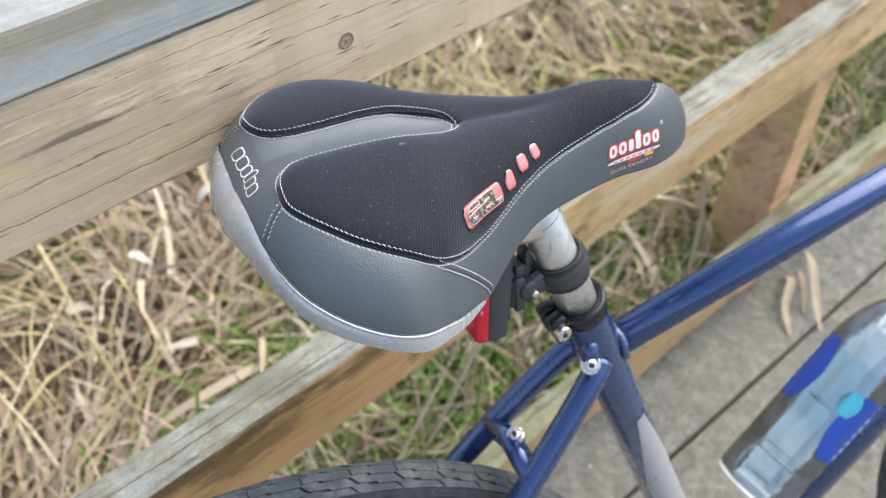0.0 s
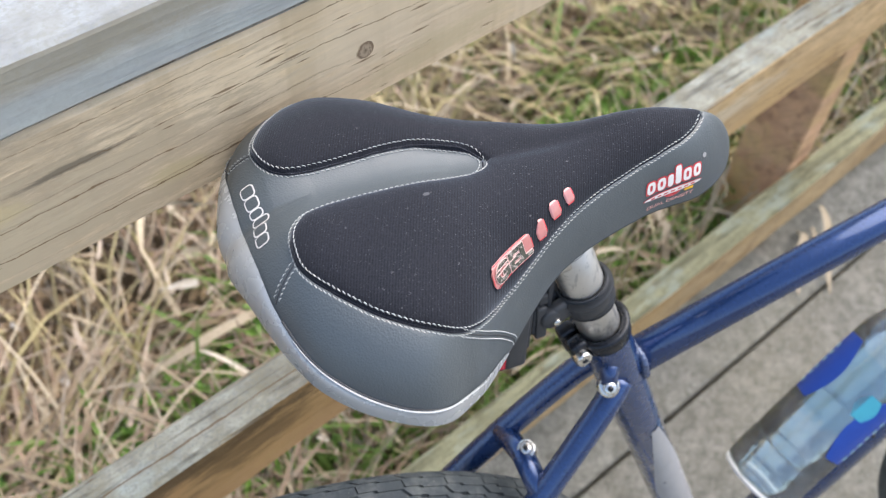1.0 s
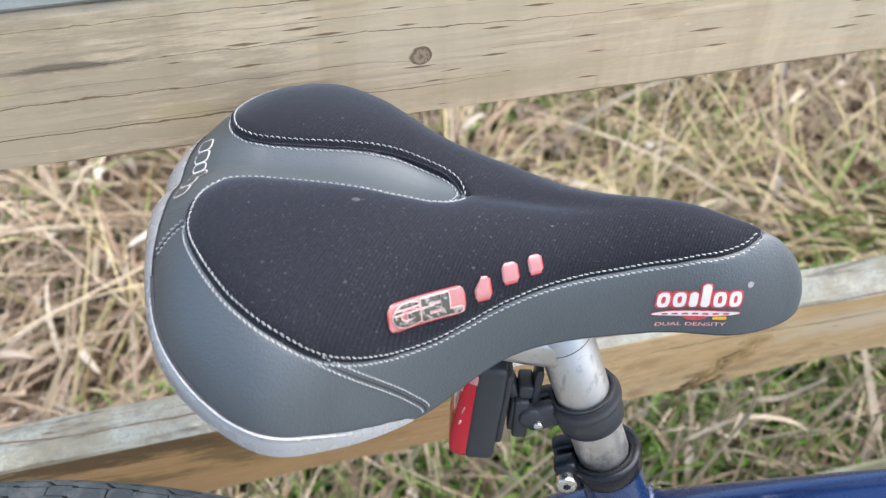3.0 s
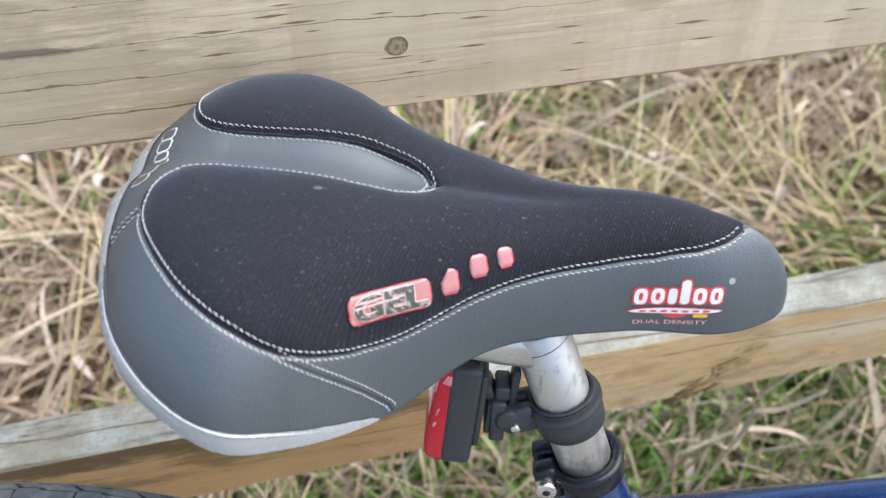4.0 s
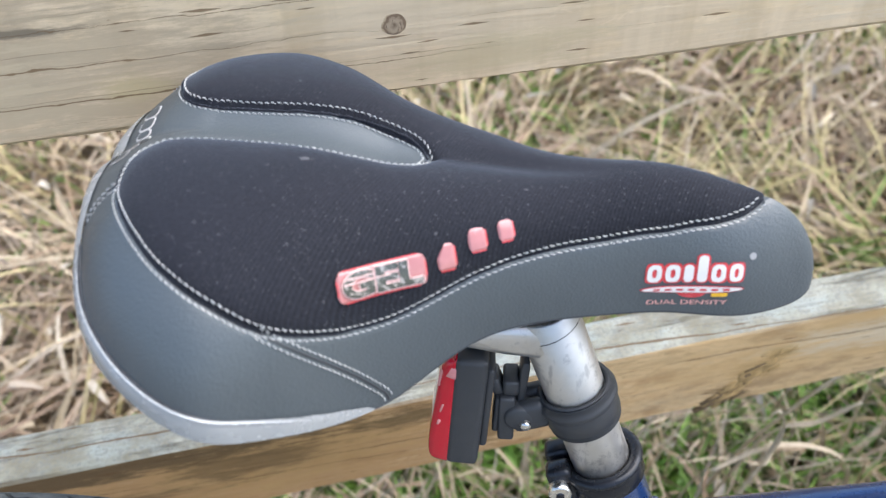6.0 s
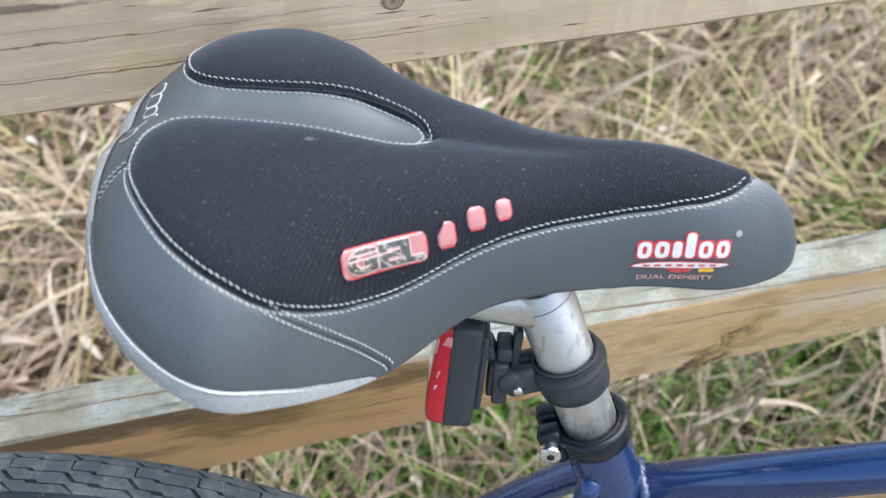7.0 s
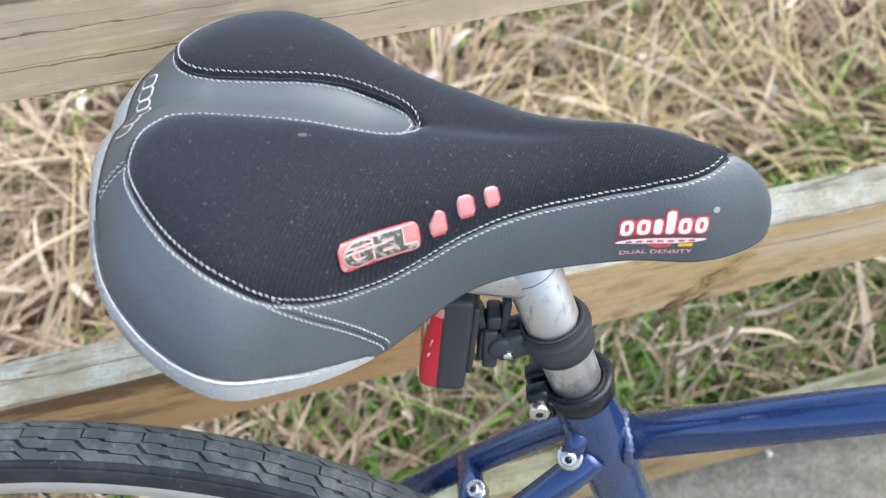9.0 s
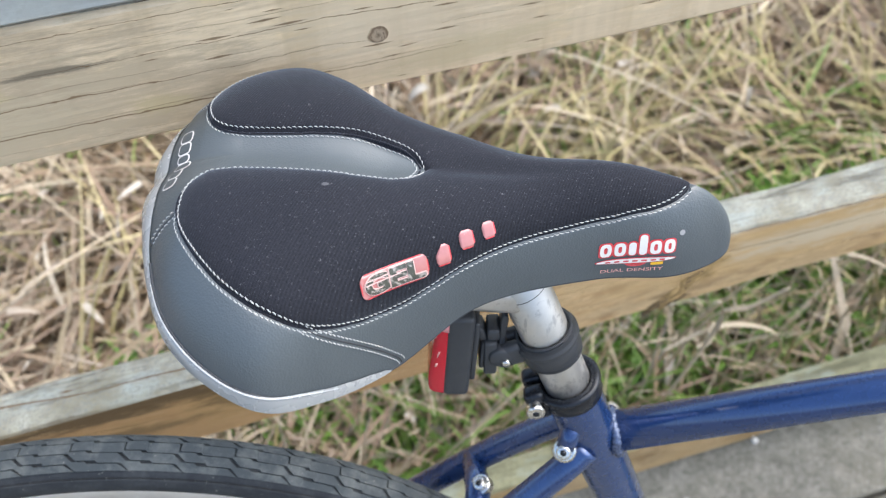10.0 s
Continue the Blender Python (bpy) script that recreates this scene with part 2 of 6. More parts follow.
    if stain:
        c = k.mix(k.ramp(k.noise(1.0, 5, 0.65, stretched(16, 40, 40)), (0.36, 0.75), (0.48, 0.0)), c, tuple(v * 0.75 for v in dark))
        c = k.mix(k.ramp(k.noise(1.0, 4, 0.6, stretched(4, 14, 14)), (0.45, 0.0), (0.7, 0.85)), c, stain)
    for px, pz, sx, sz, tone, much, *torn in patch or ():
        far = k.n.new("ShaderNodeVectorMath")
        far.operation = "DISTANCE"
        k.l.new(k.coords((1 / sx, 0, 1 / sz)), far.inputs[0])
        far.inputs[1].default_value = (px / sx, 0, pz / sz)
        ragged = k.maths("ADD", far.outputs["Value"], k.maths("MULTIPLY", k.maths("SUBTRACT", k.noise(1.0, 8, 0.75, stretched(22, 150, 150)), 0.5), torn[0] if torn else 3.4))
        c = k.mix(k.ramp(ragged, (0.45, much), (1.15, 0.0)), c, tone)
    # tone of the upper faces; darker on the cap board, offsetting the light there
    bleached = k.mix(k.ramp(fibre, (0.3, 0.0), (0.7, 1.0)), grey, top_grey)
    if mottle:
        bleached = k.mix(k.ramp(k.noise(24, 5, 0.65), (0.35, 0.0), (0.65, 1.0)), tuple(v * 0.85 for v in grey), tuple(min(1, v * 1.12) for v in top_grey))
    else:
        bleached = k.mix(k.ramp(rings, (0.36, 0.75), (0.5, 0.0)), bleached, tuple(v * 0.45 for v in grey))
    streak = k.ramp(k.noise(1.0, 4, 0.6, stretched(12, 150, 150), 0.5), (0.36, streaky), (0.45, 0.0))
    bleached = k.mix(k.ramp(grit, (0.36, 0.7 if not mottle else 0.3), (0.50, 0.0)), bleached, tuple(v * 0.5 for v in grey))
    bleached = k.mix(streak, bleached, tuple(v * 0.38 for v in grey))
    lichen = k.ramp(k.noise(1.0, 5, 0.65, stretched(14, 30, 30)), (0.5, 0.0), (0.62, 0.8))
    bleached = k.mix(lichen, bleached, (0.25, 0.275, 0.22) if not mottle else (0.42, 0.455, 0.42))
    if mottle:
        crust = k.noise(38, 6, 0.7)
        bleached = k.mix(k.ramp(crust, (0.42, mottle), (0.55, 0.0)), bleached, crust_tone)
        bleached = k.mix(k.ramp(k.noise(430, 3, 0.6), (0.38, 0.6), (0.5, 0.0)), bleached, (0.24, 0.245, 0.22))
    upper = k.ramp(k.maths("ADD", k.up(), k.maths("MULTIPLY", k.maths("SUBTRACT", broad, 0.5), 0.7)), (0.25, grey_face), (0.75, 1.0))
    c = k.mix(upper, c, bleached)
    c = k.mix(k.maths("MULTIPLY", checks, 0.8), c, tuple(v * f for v, f in zip(dark, (0.40, 0.34, 0.28))))
    k.to(c, "Base Color")
    k.bump(fibre, 0.0012, 0.65 * calm).bump(rings, 0.003, 0.35).bump(k.maths("SUBTRACT", 1.0, checks), 0.002, 0.9)
    return k.m


def mat_concrete():
    k = Mat("weathered_concrete", (0.3, 0.29, 0.27), 0.9, Specular_IOR_Level=0.3)
    sand, patch, stain = k.noise(420, 4, 0.7), k.noise(34, 6, 0.7), k.noise(2.3, 5)
    c = k.mix(k.ramp(patch, (0.38, 0.0), (0.62, 1.0)), (0.105, 0.104, 0.088), (0.30, 0.293, 0.262))
    c = k.mix(k.ramp(sand, (0.37, 0.75), (0.56, 0.0)), c, (0.10, 0.098, 0.09))
    c = k.mix(k.ramp(k.noise(560, 3, 0.6), (0.56, 0.0), (0.68, 0.6)), c, (0.42, 0.41, 0.375))
    c = k.mix(k.ramp(stain, (0.4, 0.0), (0.75, 0.6)), c, (0.25, 0.235, 0.185))
    c = k.mix(k.ramp(k.noise(75, 5, 0.7), (0.36, 0.7), (0.5, 0.0)), c, (0.10, 0.10, 0.082))
    c = k.mix(k.ramp(k.noise(170, 4, 0.7), (0.55, 0.0), (0.66, 0.6)), c, (0.38, 0.372, 0.335))
    c = k.mix(k.ramp(k.noise(210, 4, 0.7), (0.36, 0.6), (0.45, 0.0)), c, (0.085, 0.084, 0.07))
    pits = k.ramp(k.voronoi(95), (0.0, 1.0), (0.13, 0.0))
    c = k.mix(k.maths("MULTIPLY", pits, 0.5), c, (0.1, 0.098, 0.09))
    k.to(c, "Base Color")
    k.bump(sand, 0.0012, 0.6).bump(patch, 0.003, 0.5).bump(k.maths("SUBTRACT", 1.0, pits), 0.002, 0.7)
    return k.m


def mat_blade(name, *tones, rough=0.7, drift=()):
    k = Mat(name, tones[0], rough, Specular_IOR_Level=0.3)
    n = len(tones)
    c = k.ramp(k.island(), *[(i / (n - 1), t) for i, t in enumerate(tones)])
    fibre = k.noise(260, 3, 0.6)
    for scale, tone, low, much in drift:
        c = k.mix(k.ramp(k.noise(scale, 3, 0.6), (low, 0.0), (low + 0.16, much)), c, tone)
    k.to(k.mix(k.ramp(fibre, (0.3, 0.45), (0.65, 0.0)), c, tuple(v * 0.45 for v in tones[0])), "Base Color")
    return k.m


def mat_paint():
    k = Mat("dark_blue_frame_paint", (0.012, 0.022, 0.085), 0.3, 0.45, Coat_Weight=1.0, Coat_Roughness=0.07, Specular_IOR_Level=0.5)
    k.to(k.mix(k.noise(40, 5), (0.012, 0.037, 0.122), (0.020, 0.058, 0.182)), "Base Color")
    k.to(k.ramp(k.noise(120, 5), (0.35, 0.22), (0.75, 0.38)), "Roughness")
    k.bump(k.noise(900, 2), 0.00005, 0.3)
    return k.m


def mat_alloy():
    k = Mat("brushed_aluminium", (0.62, 0.62, 0.62), 0.45, 1.0)
    c = k.mix(k.noise(55, 5, 0.7), (0.51, 0.503, 0.49), (0.76, 0.745, 0.72))
    scuff = k.maths("MAXIMUM", k.ramp(k.noise(1.0, 3, 0.6, k.coords((160, 160, 45))), (0.60, 0.0), (0.68, 0.6)), k.ramp(k.noise(95, 5, 0.75), (0.54, 0.0), (0.66, 0.7)))
    k.to(k.mix(scuff, c, (0.33, 0.33, 0.335)), "Base Color")
    k.to(k.ramp(k.noise(130, 5), (0.3, 0.38), (0.7, 0.58)), "Roughness")
    k.bump(k.noise(1.0, 3, 0.6, k.coords((300, 300, 2200))), 0.00008, 0.4)
    return k.m


def mat_rubber(name="black_tyre_rubber", low=(0.026, 0.029, 0.033), high=(0.085, 0.087, 0.089)):
    k = Mat(name, low, 0.75, Specular_IOR_Level=0.35)
    dust = k.ramp(k.noise(60, 6, 0.7), (0.45, 0.0), (0.8, 0.7))
    c = k.mix(dust, low, high)
    grit = k.ramp(k.noise(380, 2, 0.6), (0.7, 0.0), (0.74, 0.8))
    k.to(k.mix(grit, c, (0.26, 0.25, 0.22)), "Base Color")
    k.bump(k.noise(700, 4), 0.0004, 0.5)
    return k.m


def mat_streaked_print():
    """Dark mirror print with pale silver streaks."""
    k = Mat("streaked_dark_mirror_print", (0.10, 0.105, 0.09), 0.25, 0.4)
    streak = k.noise(1.0, 3, 0.6, k.coords((180, 900, 400), (0, 0, 62)))
    k.to(k.mix(k.ramp(streak, (0.52, 0.0), (0.60, 0.85)), k.mix(k.noise(300, 4), (0.05, 0.052, 0.046), (0.13, 0.135, 0.115)), (0.50, 0.46, 0.43)), "Base Color")
    return k.m


FABRIC, LEATHER = mat_fabric(), mat_leather()
TRIM = mat_plain("silver_plastic", (0.385, 0.40, 0.408), 0.26, 0.25, 0.06)
THREAD = mat_plain("pale_thread", (0.52, 0.53, 0.52), 0.8, scale=400)
RED_PRINT = mat_plain("red_rubber_print", (0.60, 0.06, 0.07), 0.25, 0.0, 0.15, 160, Coat_Weight=0.5)
PINK_PRINT = mat_plain("pale_red_rubber_print", (0.44, 0.175, 0.17), 0.18, 0.0, 0.35, 110, Coat_Weight=1.0)
WHITE_PRINT = mat_plain("white_print", (0.70, 0.68, 0.66), 0.5, scale=250)
PALE_RED = mat_plain("pale_red_print", (0.82, 0.42, 0.37), 0.4, scale=250)
PALE_PINK = mat_plain("pale_pink_print", (0.72, 0.50, 0.47), 0.3, scale=250)
DARK_PRINT = mat_streaked_print()
# weld paint coloured paler than the tubes, standing for the bead's glints
WELD = mat_plain("glinting_weld_paint", (0.06, 0.085, 0.16), 0.25, 0.4, 0.6, 500, 0.0003, Coat_Weight=0.6)
YELLOW_PRINT = mat_plain("yellow_print", (0.75, 0.42, 0.03), 0.5, scale=250)
BLACK_PLASTIC = mat_plain("black_plastic", (0.036, 0.039, 0.044), 0.48, bump=0.0001)
BLACK_METAL = mat_plain("black_anodised_metal", (0.018, 0.020, 0.025), 0.28, 0.4, bump=0.00005)
DUST = mat_plain("dust_on_fabric", (0.085, 0.088, 0.098), 0.95, vary=0.5, scale=900)
STEEL = mat_plain("zinc_plated_steel", (0.72, 0.70, 0.66), 0.25, 1.0, 0.2, 200)
RIM = mat_plain("silver_rim", (0.82, 0.82, 0.83), 0.4, 1.0, 0.08)
PAINT, ALLOY, RUBBER, CONCRETE = mat_paint(), mat_alloy(), mat_rubber(), mat_concrete()
TREAD = mat_rubber("dusty_tread_rubber", (0.060, 0.069, 0.072), (0.23, 0.235, 0.215))
CLEAR_HIGHLIGHT = mat_plain("clear_pink_highlight", (0.66, 0.24, 0.25), 0.15, 0.0, 0.2, 300, Coat_Weight=1.0)
GREY_DECAL = mat_plain("light_grey_decal", (0.36, 0.36, 0.37), 0.35, 0.2, 0.1)
LENS = Mat("red_lens", (0.52, 0.006, 0.022), 0.10, Coat_Weight=0.4, Coat_Roughness=0.03, Specular_IOR_Level=0.3).m
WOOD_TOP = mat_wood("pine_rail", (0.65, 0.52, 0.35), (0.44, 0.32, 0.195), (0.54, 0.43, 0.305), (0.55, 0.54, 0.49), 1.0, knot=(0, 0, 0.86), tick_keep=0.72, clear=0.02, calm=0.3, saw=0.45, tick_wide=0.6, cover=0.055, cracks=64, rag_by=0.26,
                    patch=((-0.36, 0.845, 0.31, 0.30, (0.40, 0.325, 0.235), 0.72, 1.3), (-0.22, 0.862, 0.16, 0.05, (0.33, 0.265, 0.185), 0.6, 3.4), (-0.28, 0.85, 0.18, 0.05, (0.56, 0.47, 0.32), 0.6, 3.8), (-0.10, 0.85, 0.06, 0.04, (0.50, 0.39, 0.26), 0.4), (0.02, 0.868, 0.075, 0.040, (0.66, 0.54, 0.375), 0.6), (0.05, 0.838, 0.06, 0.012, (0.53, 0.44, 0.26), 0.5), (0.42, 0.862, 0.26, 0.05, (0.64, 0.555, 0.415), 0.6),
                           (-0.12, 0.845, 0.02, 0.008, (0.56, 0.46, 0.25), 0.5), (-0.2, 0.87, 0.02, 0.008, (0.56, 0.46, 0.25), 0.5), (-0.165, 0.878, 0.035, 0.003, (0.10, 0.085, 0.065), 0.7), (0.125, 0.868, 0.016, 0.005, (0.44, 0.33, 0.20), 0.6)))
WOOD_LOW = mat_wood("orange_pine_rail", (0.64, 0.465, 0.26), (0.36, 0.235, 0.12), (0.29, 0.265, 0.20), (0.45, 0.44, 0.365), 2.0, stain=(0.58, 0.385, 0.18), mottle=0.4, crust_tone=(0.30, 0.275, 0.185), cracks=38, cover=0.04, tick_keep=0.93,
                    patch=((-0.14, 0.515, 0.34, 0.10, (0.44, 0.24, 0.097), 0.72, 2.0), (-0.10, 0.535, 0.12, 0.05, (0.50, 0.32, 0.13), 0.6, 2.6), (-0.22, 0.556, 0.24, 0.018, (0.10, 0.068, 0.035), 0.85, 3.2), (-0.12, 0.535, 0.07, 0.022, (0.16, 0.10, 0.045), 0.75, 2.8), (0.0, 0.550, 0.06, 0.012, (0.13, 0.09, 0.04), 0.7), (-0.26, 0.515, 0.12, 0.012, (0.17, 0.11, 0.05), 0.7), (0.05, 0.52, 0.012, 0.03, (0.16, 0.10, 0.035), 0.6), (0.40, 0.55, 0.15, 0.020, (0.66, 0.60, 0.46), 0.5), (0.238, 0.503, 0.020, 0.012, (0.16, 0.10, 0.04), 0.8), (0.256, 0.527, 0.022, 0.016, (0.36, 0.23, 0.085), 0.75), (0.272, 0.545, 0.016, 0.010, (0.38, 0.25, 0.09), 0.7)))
WOOD_BOTTOM = mat_wood("darker_pine_rail", (0.46, 0.335, 0.19), (0.27, 0.175, 0.09), (0.20, 0.19, 0.11), (0.28, 0.275, 0.17), 5.0, stain=(0.40, 0.26, 0.11), cracks=38, cover=0.12, tick_keep=0.93)
# top coloured darker than the front, evening out the stronger light from above
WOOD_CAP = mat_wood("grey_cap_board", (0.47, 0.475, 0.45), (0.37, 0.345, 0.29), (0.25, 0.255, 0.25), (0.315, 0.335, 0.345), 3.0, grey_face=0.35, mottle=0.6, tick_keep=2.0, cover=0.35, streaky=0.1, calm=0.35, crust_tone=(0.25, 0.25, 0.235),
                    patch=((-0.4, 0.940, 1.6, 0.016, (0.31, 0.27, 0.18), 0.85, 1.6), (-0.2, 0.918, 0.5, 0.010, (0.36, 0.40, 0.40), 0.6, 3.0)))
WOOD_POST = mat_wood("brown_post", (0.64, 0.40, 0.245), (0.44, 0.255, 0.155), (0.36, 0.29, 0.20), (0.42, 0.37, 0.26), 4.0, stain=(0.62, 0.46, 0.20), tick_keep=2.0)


def mat_knot():
    """Growth rings round a dark heart, cracked across."""
    k = Mat("ringed_knot", (0.35, 0.26, 0.17), 0.8, Specular_IOR_Level=0.25)
    far = k.n.new("ShaderNodeVectorMath")
    far.operation = "DISTANCE"
    k.l.new(k.coords((1, 0, 1)), far.inputs[0])
    far.inputs[1].default_value = (0.0006, 0, 0.8594)
    d = k.maths("ADD", k.maths("DIVIDE", far.outputs["Value"], 0.0062), k.maths("MULTIPLY", k.maths("SUBTRACT", k.noise(190, 4, 0.65), 0.5), 0.85))
    c = k.ramp(d, (0.02, (0.11, 0.08, 0.05)), (0.16, (0.24, 0.18, 0.12)), (0.42, (0.42, 0.33, 0.225)), (0.62, (0.36, 0.275, 0.185)), (0.76, (0.20, 0.14, 0.09)), (0.88, (0.24, 0.17, 0.11)), (1.0, (0.50, 0.385, 0.25)))
    cracks = k.ramp(k.noise(1.0, 3, 0.6, k.coords((900, 900, 240), (0, 35, 0))), (0.34, 0.8), (0.42, 0.0))
    k.to(k.mix(cracks, c, (0.09, 0.06, 0.04)), "Base Color")
    k.bump(k.noise(700, 3), 0.0004, 0.6)
    return k.m


KNOT = mat_knot()
TORN_DARK = mat_plain("torn_dark_wood", (0.13, 0.085, 0.04), 0.85, vary=0.4, scale=400, bump=0.0006)
SCAR_WOOD = mat_plain("torn_ochre_wood", (0.36, 0.24, 0.10), 0.85, vary=0.35, scale=400, bump=0.0006)
STRAW = mat_blade("dry_straw", (0.20, 0.13, 0.085), (0.40, 0.315, 0.215), (0.50, 0.405, 0.305), (0.28, 0.19, 0.13), (0.57, 0.48, 0.385), (0.37, 0.29, 0.175), (0.46, 0.365, 0.25), (0.31, 0.215, 0.15), drift=((4.1, (0.27, 0.18, 0.125), 0.46, 0.6), (3.3, (0.42, 0.375, 0.21), 0.56, 0.4)))
PALE_STRAW = mat_blade("pale_straw", (0.43, 0.35, 0.24), (0.55, 0.465, 0.345), (0.49, 0.40, 0.28), (0.61, 0.535, 0.43))
SCRAP = mat_blade("bleached_leaf", (0.47, 0.42, 0.34), (0.60, 0.56, 0.50), (0.40, 0.33, 0.26), (0.56, 0.51, 0.43))
GREEN = mat_blade("green_grass_blade", (0.095, 0.178, 0.032), (0.175, 0.285, 0.060), (0.262, 0.370, 0.100), (0.130, 0.232, 0.045), (0.385, 0.450, 0.165), rough=0.5)
YELLOW = mat_blade("yellowing_grass_blade", (0.42, 0.35, 0.165), (0.55, 0.465, 0.27), (0.48, 0.40, 0.215), (0.34, 0.305, 0.125), rough=0.55)
WEED = mat_blade("green_weed_leaf", (0.088, 0.187, 0.027), (0.136, 0.269, 0.042), (0.196, 0.339, 0.060), (0.104, 0.211, 0.034), rough=0.45)
DARK_LITTER = mat_blade("dark_litter", (0.156, 0.108, 0.062), (0.288, 0.198, 0.112), (0.384, 0.276, 0.163), (0.204, 0.144, 0.081))
SOIL = mat_plain("dark_soil", (0.13, 0.095, 0.058), 0.95, vary=0.5, scale=12, bump=0.01)
def mat_clear(name="clear_plastic", tone=(0.72, 0.79, 0.84), veiled=(0.10, 0.36)):
    """Thin clear plastic: what lies behind shows through, tinted, under a scuffed gloss."""
    k = Mat(name, tone, 0.35)
    out = k.n["Material Output"]
    see, shine, veil = k.n.new("ShaderNodeBsdfTransparent"), k.n.new("ShaderNodeBsdfGlossy"), k.n.new("ShaderNodeMixShader")
    see.inputs[0].default_value = (0.86, 0.95, 0.99, 1)
    shine.inputs["Roughness"].default_value = 0.07
    scuff = k.ramp(k.noise(30, 5, 0.7), (0.35, veiled[0]), (0.75, veiled[1]))
    k.l.new(scuff, veil.inputs[0])
    k.l.new(see.outputs[0], veil.inputs[1]), k.l.new(k.p.outputs[0], veil.inputs[2])
    fresnel, top = k.n.new("ShaderNodeFresnel"), k.n.new("ShaderNodeMixShader")
    fresnel.inputs[0].default_value = 1.75
    ripple = k.n.new("ShaderNodeBump")
    ripple.inputs["Distance"].default_value = 0.0009
    k.l.new(k.noise(45, 3), ripple.inputs["Height"])
    k.l.new(ripple.outputs[0], shine.inputs["Normal"]), k.l.new(ripple.outputs[0], fresnel.inputs["Normal"])
    k.l.new(fresnel.outputs[0], top.inputs[0])
    k.l.new(veil.outputs[0], top.inputs[1]), k.l.new(shine.outputs[0], top.inputs[2])
    k.l.new(top.outputs[0], out.inputs["Surface"])
    return k.m


GLASS = mat_clear(veiled=(0.03, 0.20))
FILM = mat_clear("label_film", (0.40, 0.60, 0.70), (0.10, 0.26))
BLUE_LABEL = mat_plain("blue_label", (0.008, 0.055, 0.33), 0.4, scale=90)
TEAL_LABEL = mat_plain("teal_label", (0.05, 0.36, 0.47), 0.4, scale=90)
PALE_LABEL = mat_plain("pale_blue_label", (0.30, 0.50, 0.60), 0.5, scale=90)


# ---------------------------------------------------------------- mesh helpers
def mesh_object(name, bm, material, smooth=True):
    me = bpy.data.meshes.new(name)
    bm.normal_update()
    bm.to_mesh(me)
    bm.free()
    me.materials.append(material)
    if smooth:
        me.polygons.foreach_set("use_smooth", [True] * len(me.polygons))
    return new(name, me)


def part(name, bm, material, parent, label="", smooth=True):
    ob = mesh_object(name, bm, material, smooth)
    ob.parent = parent
    return tagged(ob, label)


def from_arrays(name, verts, faces, material, parent=None, label="", smooth=True):
    me = bpy.data.meshes.new(name)
    me.from_pydata([tuple(v) for v in verts], [], [tuple(f) for f in faces])
    me.materials.append(material)
    if smooth:
        me.polygons.foreach_set("use_smooth", [True] * len(me.polygons))
    ob = new(name, me)
    ob.parent = parent
    return tagged(ob, label)


def box_bm(size, at=(0, 0, 0), bevel=0.0, segments=2, m=None):
    bm = bmesh.new()
    bmesh.ops.create_cube(bm, size=1, matrix=Matrix.Diagonal((*size, 1)))
    if bevel:
        bmesh.ops.bevel(bm, geom=bm.edges[:], offset=bevel, segments=segments, affect="EDGES", profile=0.5)
    bmesh.ops.transform(bm, verts=bm.verts[:], matrix=(m or Matrix.Identity(4)) @ Matrix.Translation(at) if m is None else Matrix.Translation(at) @ m)
    return bm


def tube_bm(points, radii, sides=24, caps=True, squash=1.0):
    """A round tube along points, with a radius at each."""
    bm = bmesh.new()
    pts, radii = [Vector(p) for p in points], [float(v) for v in radii]
    rings, side = [], None
    for i, p in enumerate(pts):
        d = (pts[min(i + 1, len(pts) - 1)] - pts[max(i - 1, 0)]).normalized()
        if side is None:
            side = d.cross(Vector((0, 1, 0)) if abs(d.y) < 0.9 else Vector((1, 0, 0))).normalized()
        side = (side - d * side.dot(d)).normalized()
        other = d.cross(side)
        rings.append([bm.verts.new(p + radii[i] * (side * math.cos(a) + other * squash * math.sin(a))) for a in (2 * math.pi * k / sides for k in range(sides))])
    for a, b in zip(rings, rings[1:]):
        for k in range(sides):
            bm.faces.new((a[k], a[(k + 1) % sides], b[(k + 1) % sides], b[k]))
    if caps:
        bm.faces.new(rings[0][::-1]), bm.faces.new(rings[-1])
    return bm


def ring_bm(center, axis, inner, outer, width, sides=40, edge=0.0015):
    """A band with a rounded rectangular section round an axis."""
    axis = Vector(axis).normalized()
    side = axis.orthogonal().normalized()
    other = axis.cross(side)
    h, e = width / 2, edge
    profile = [(inner, -h + e), (inner + e, -h), (outer - e, -h), (outer, -h + e), (outer, h - e), (outer - e, h), (inner + e, h), (inner, h - e)]
    bm = bmesh.new()
    rings = [[bm.verts.new(Vector(center) + axis * z + r * (side * math.cos(a) + other * math.sin(a))) for r, z in profile] for a in (2 * math.pi * k / sides for k in range(sides))]
    for i in range(sides):
        a, b = rings[i], rings[(i + 1) % sides]
        for k in range(len(profile)):
            bm.faces.new((a[k], a[(k + 1) % len(profile)], b[(k + 1) % len(profile)], b[k]))
    return bm


def merge(*bms):
    out = bmesh.new()
    for b in bms:
        me = bpy.data.meshes.new("tmp")
        b.to_mesh(me)
        b.free()
        out.from_mesh(me)
        bpy.data.meshes.remove(me)
    return out


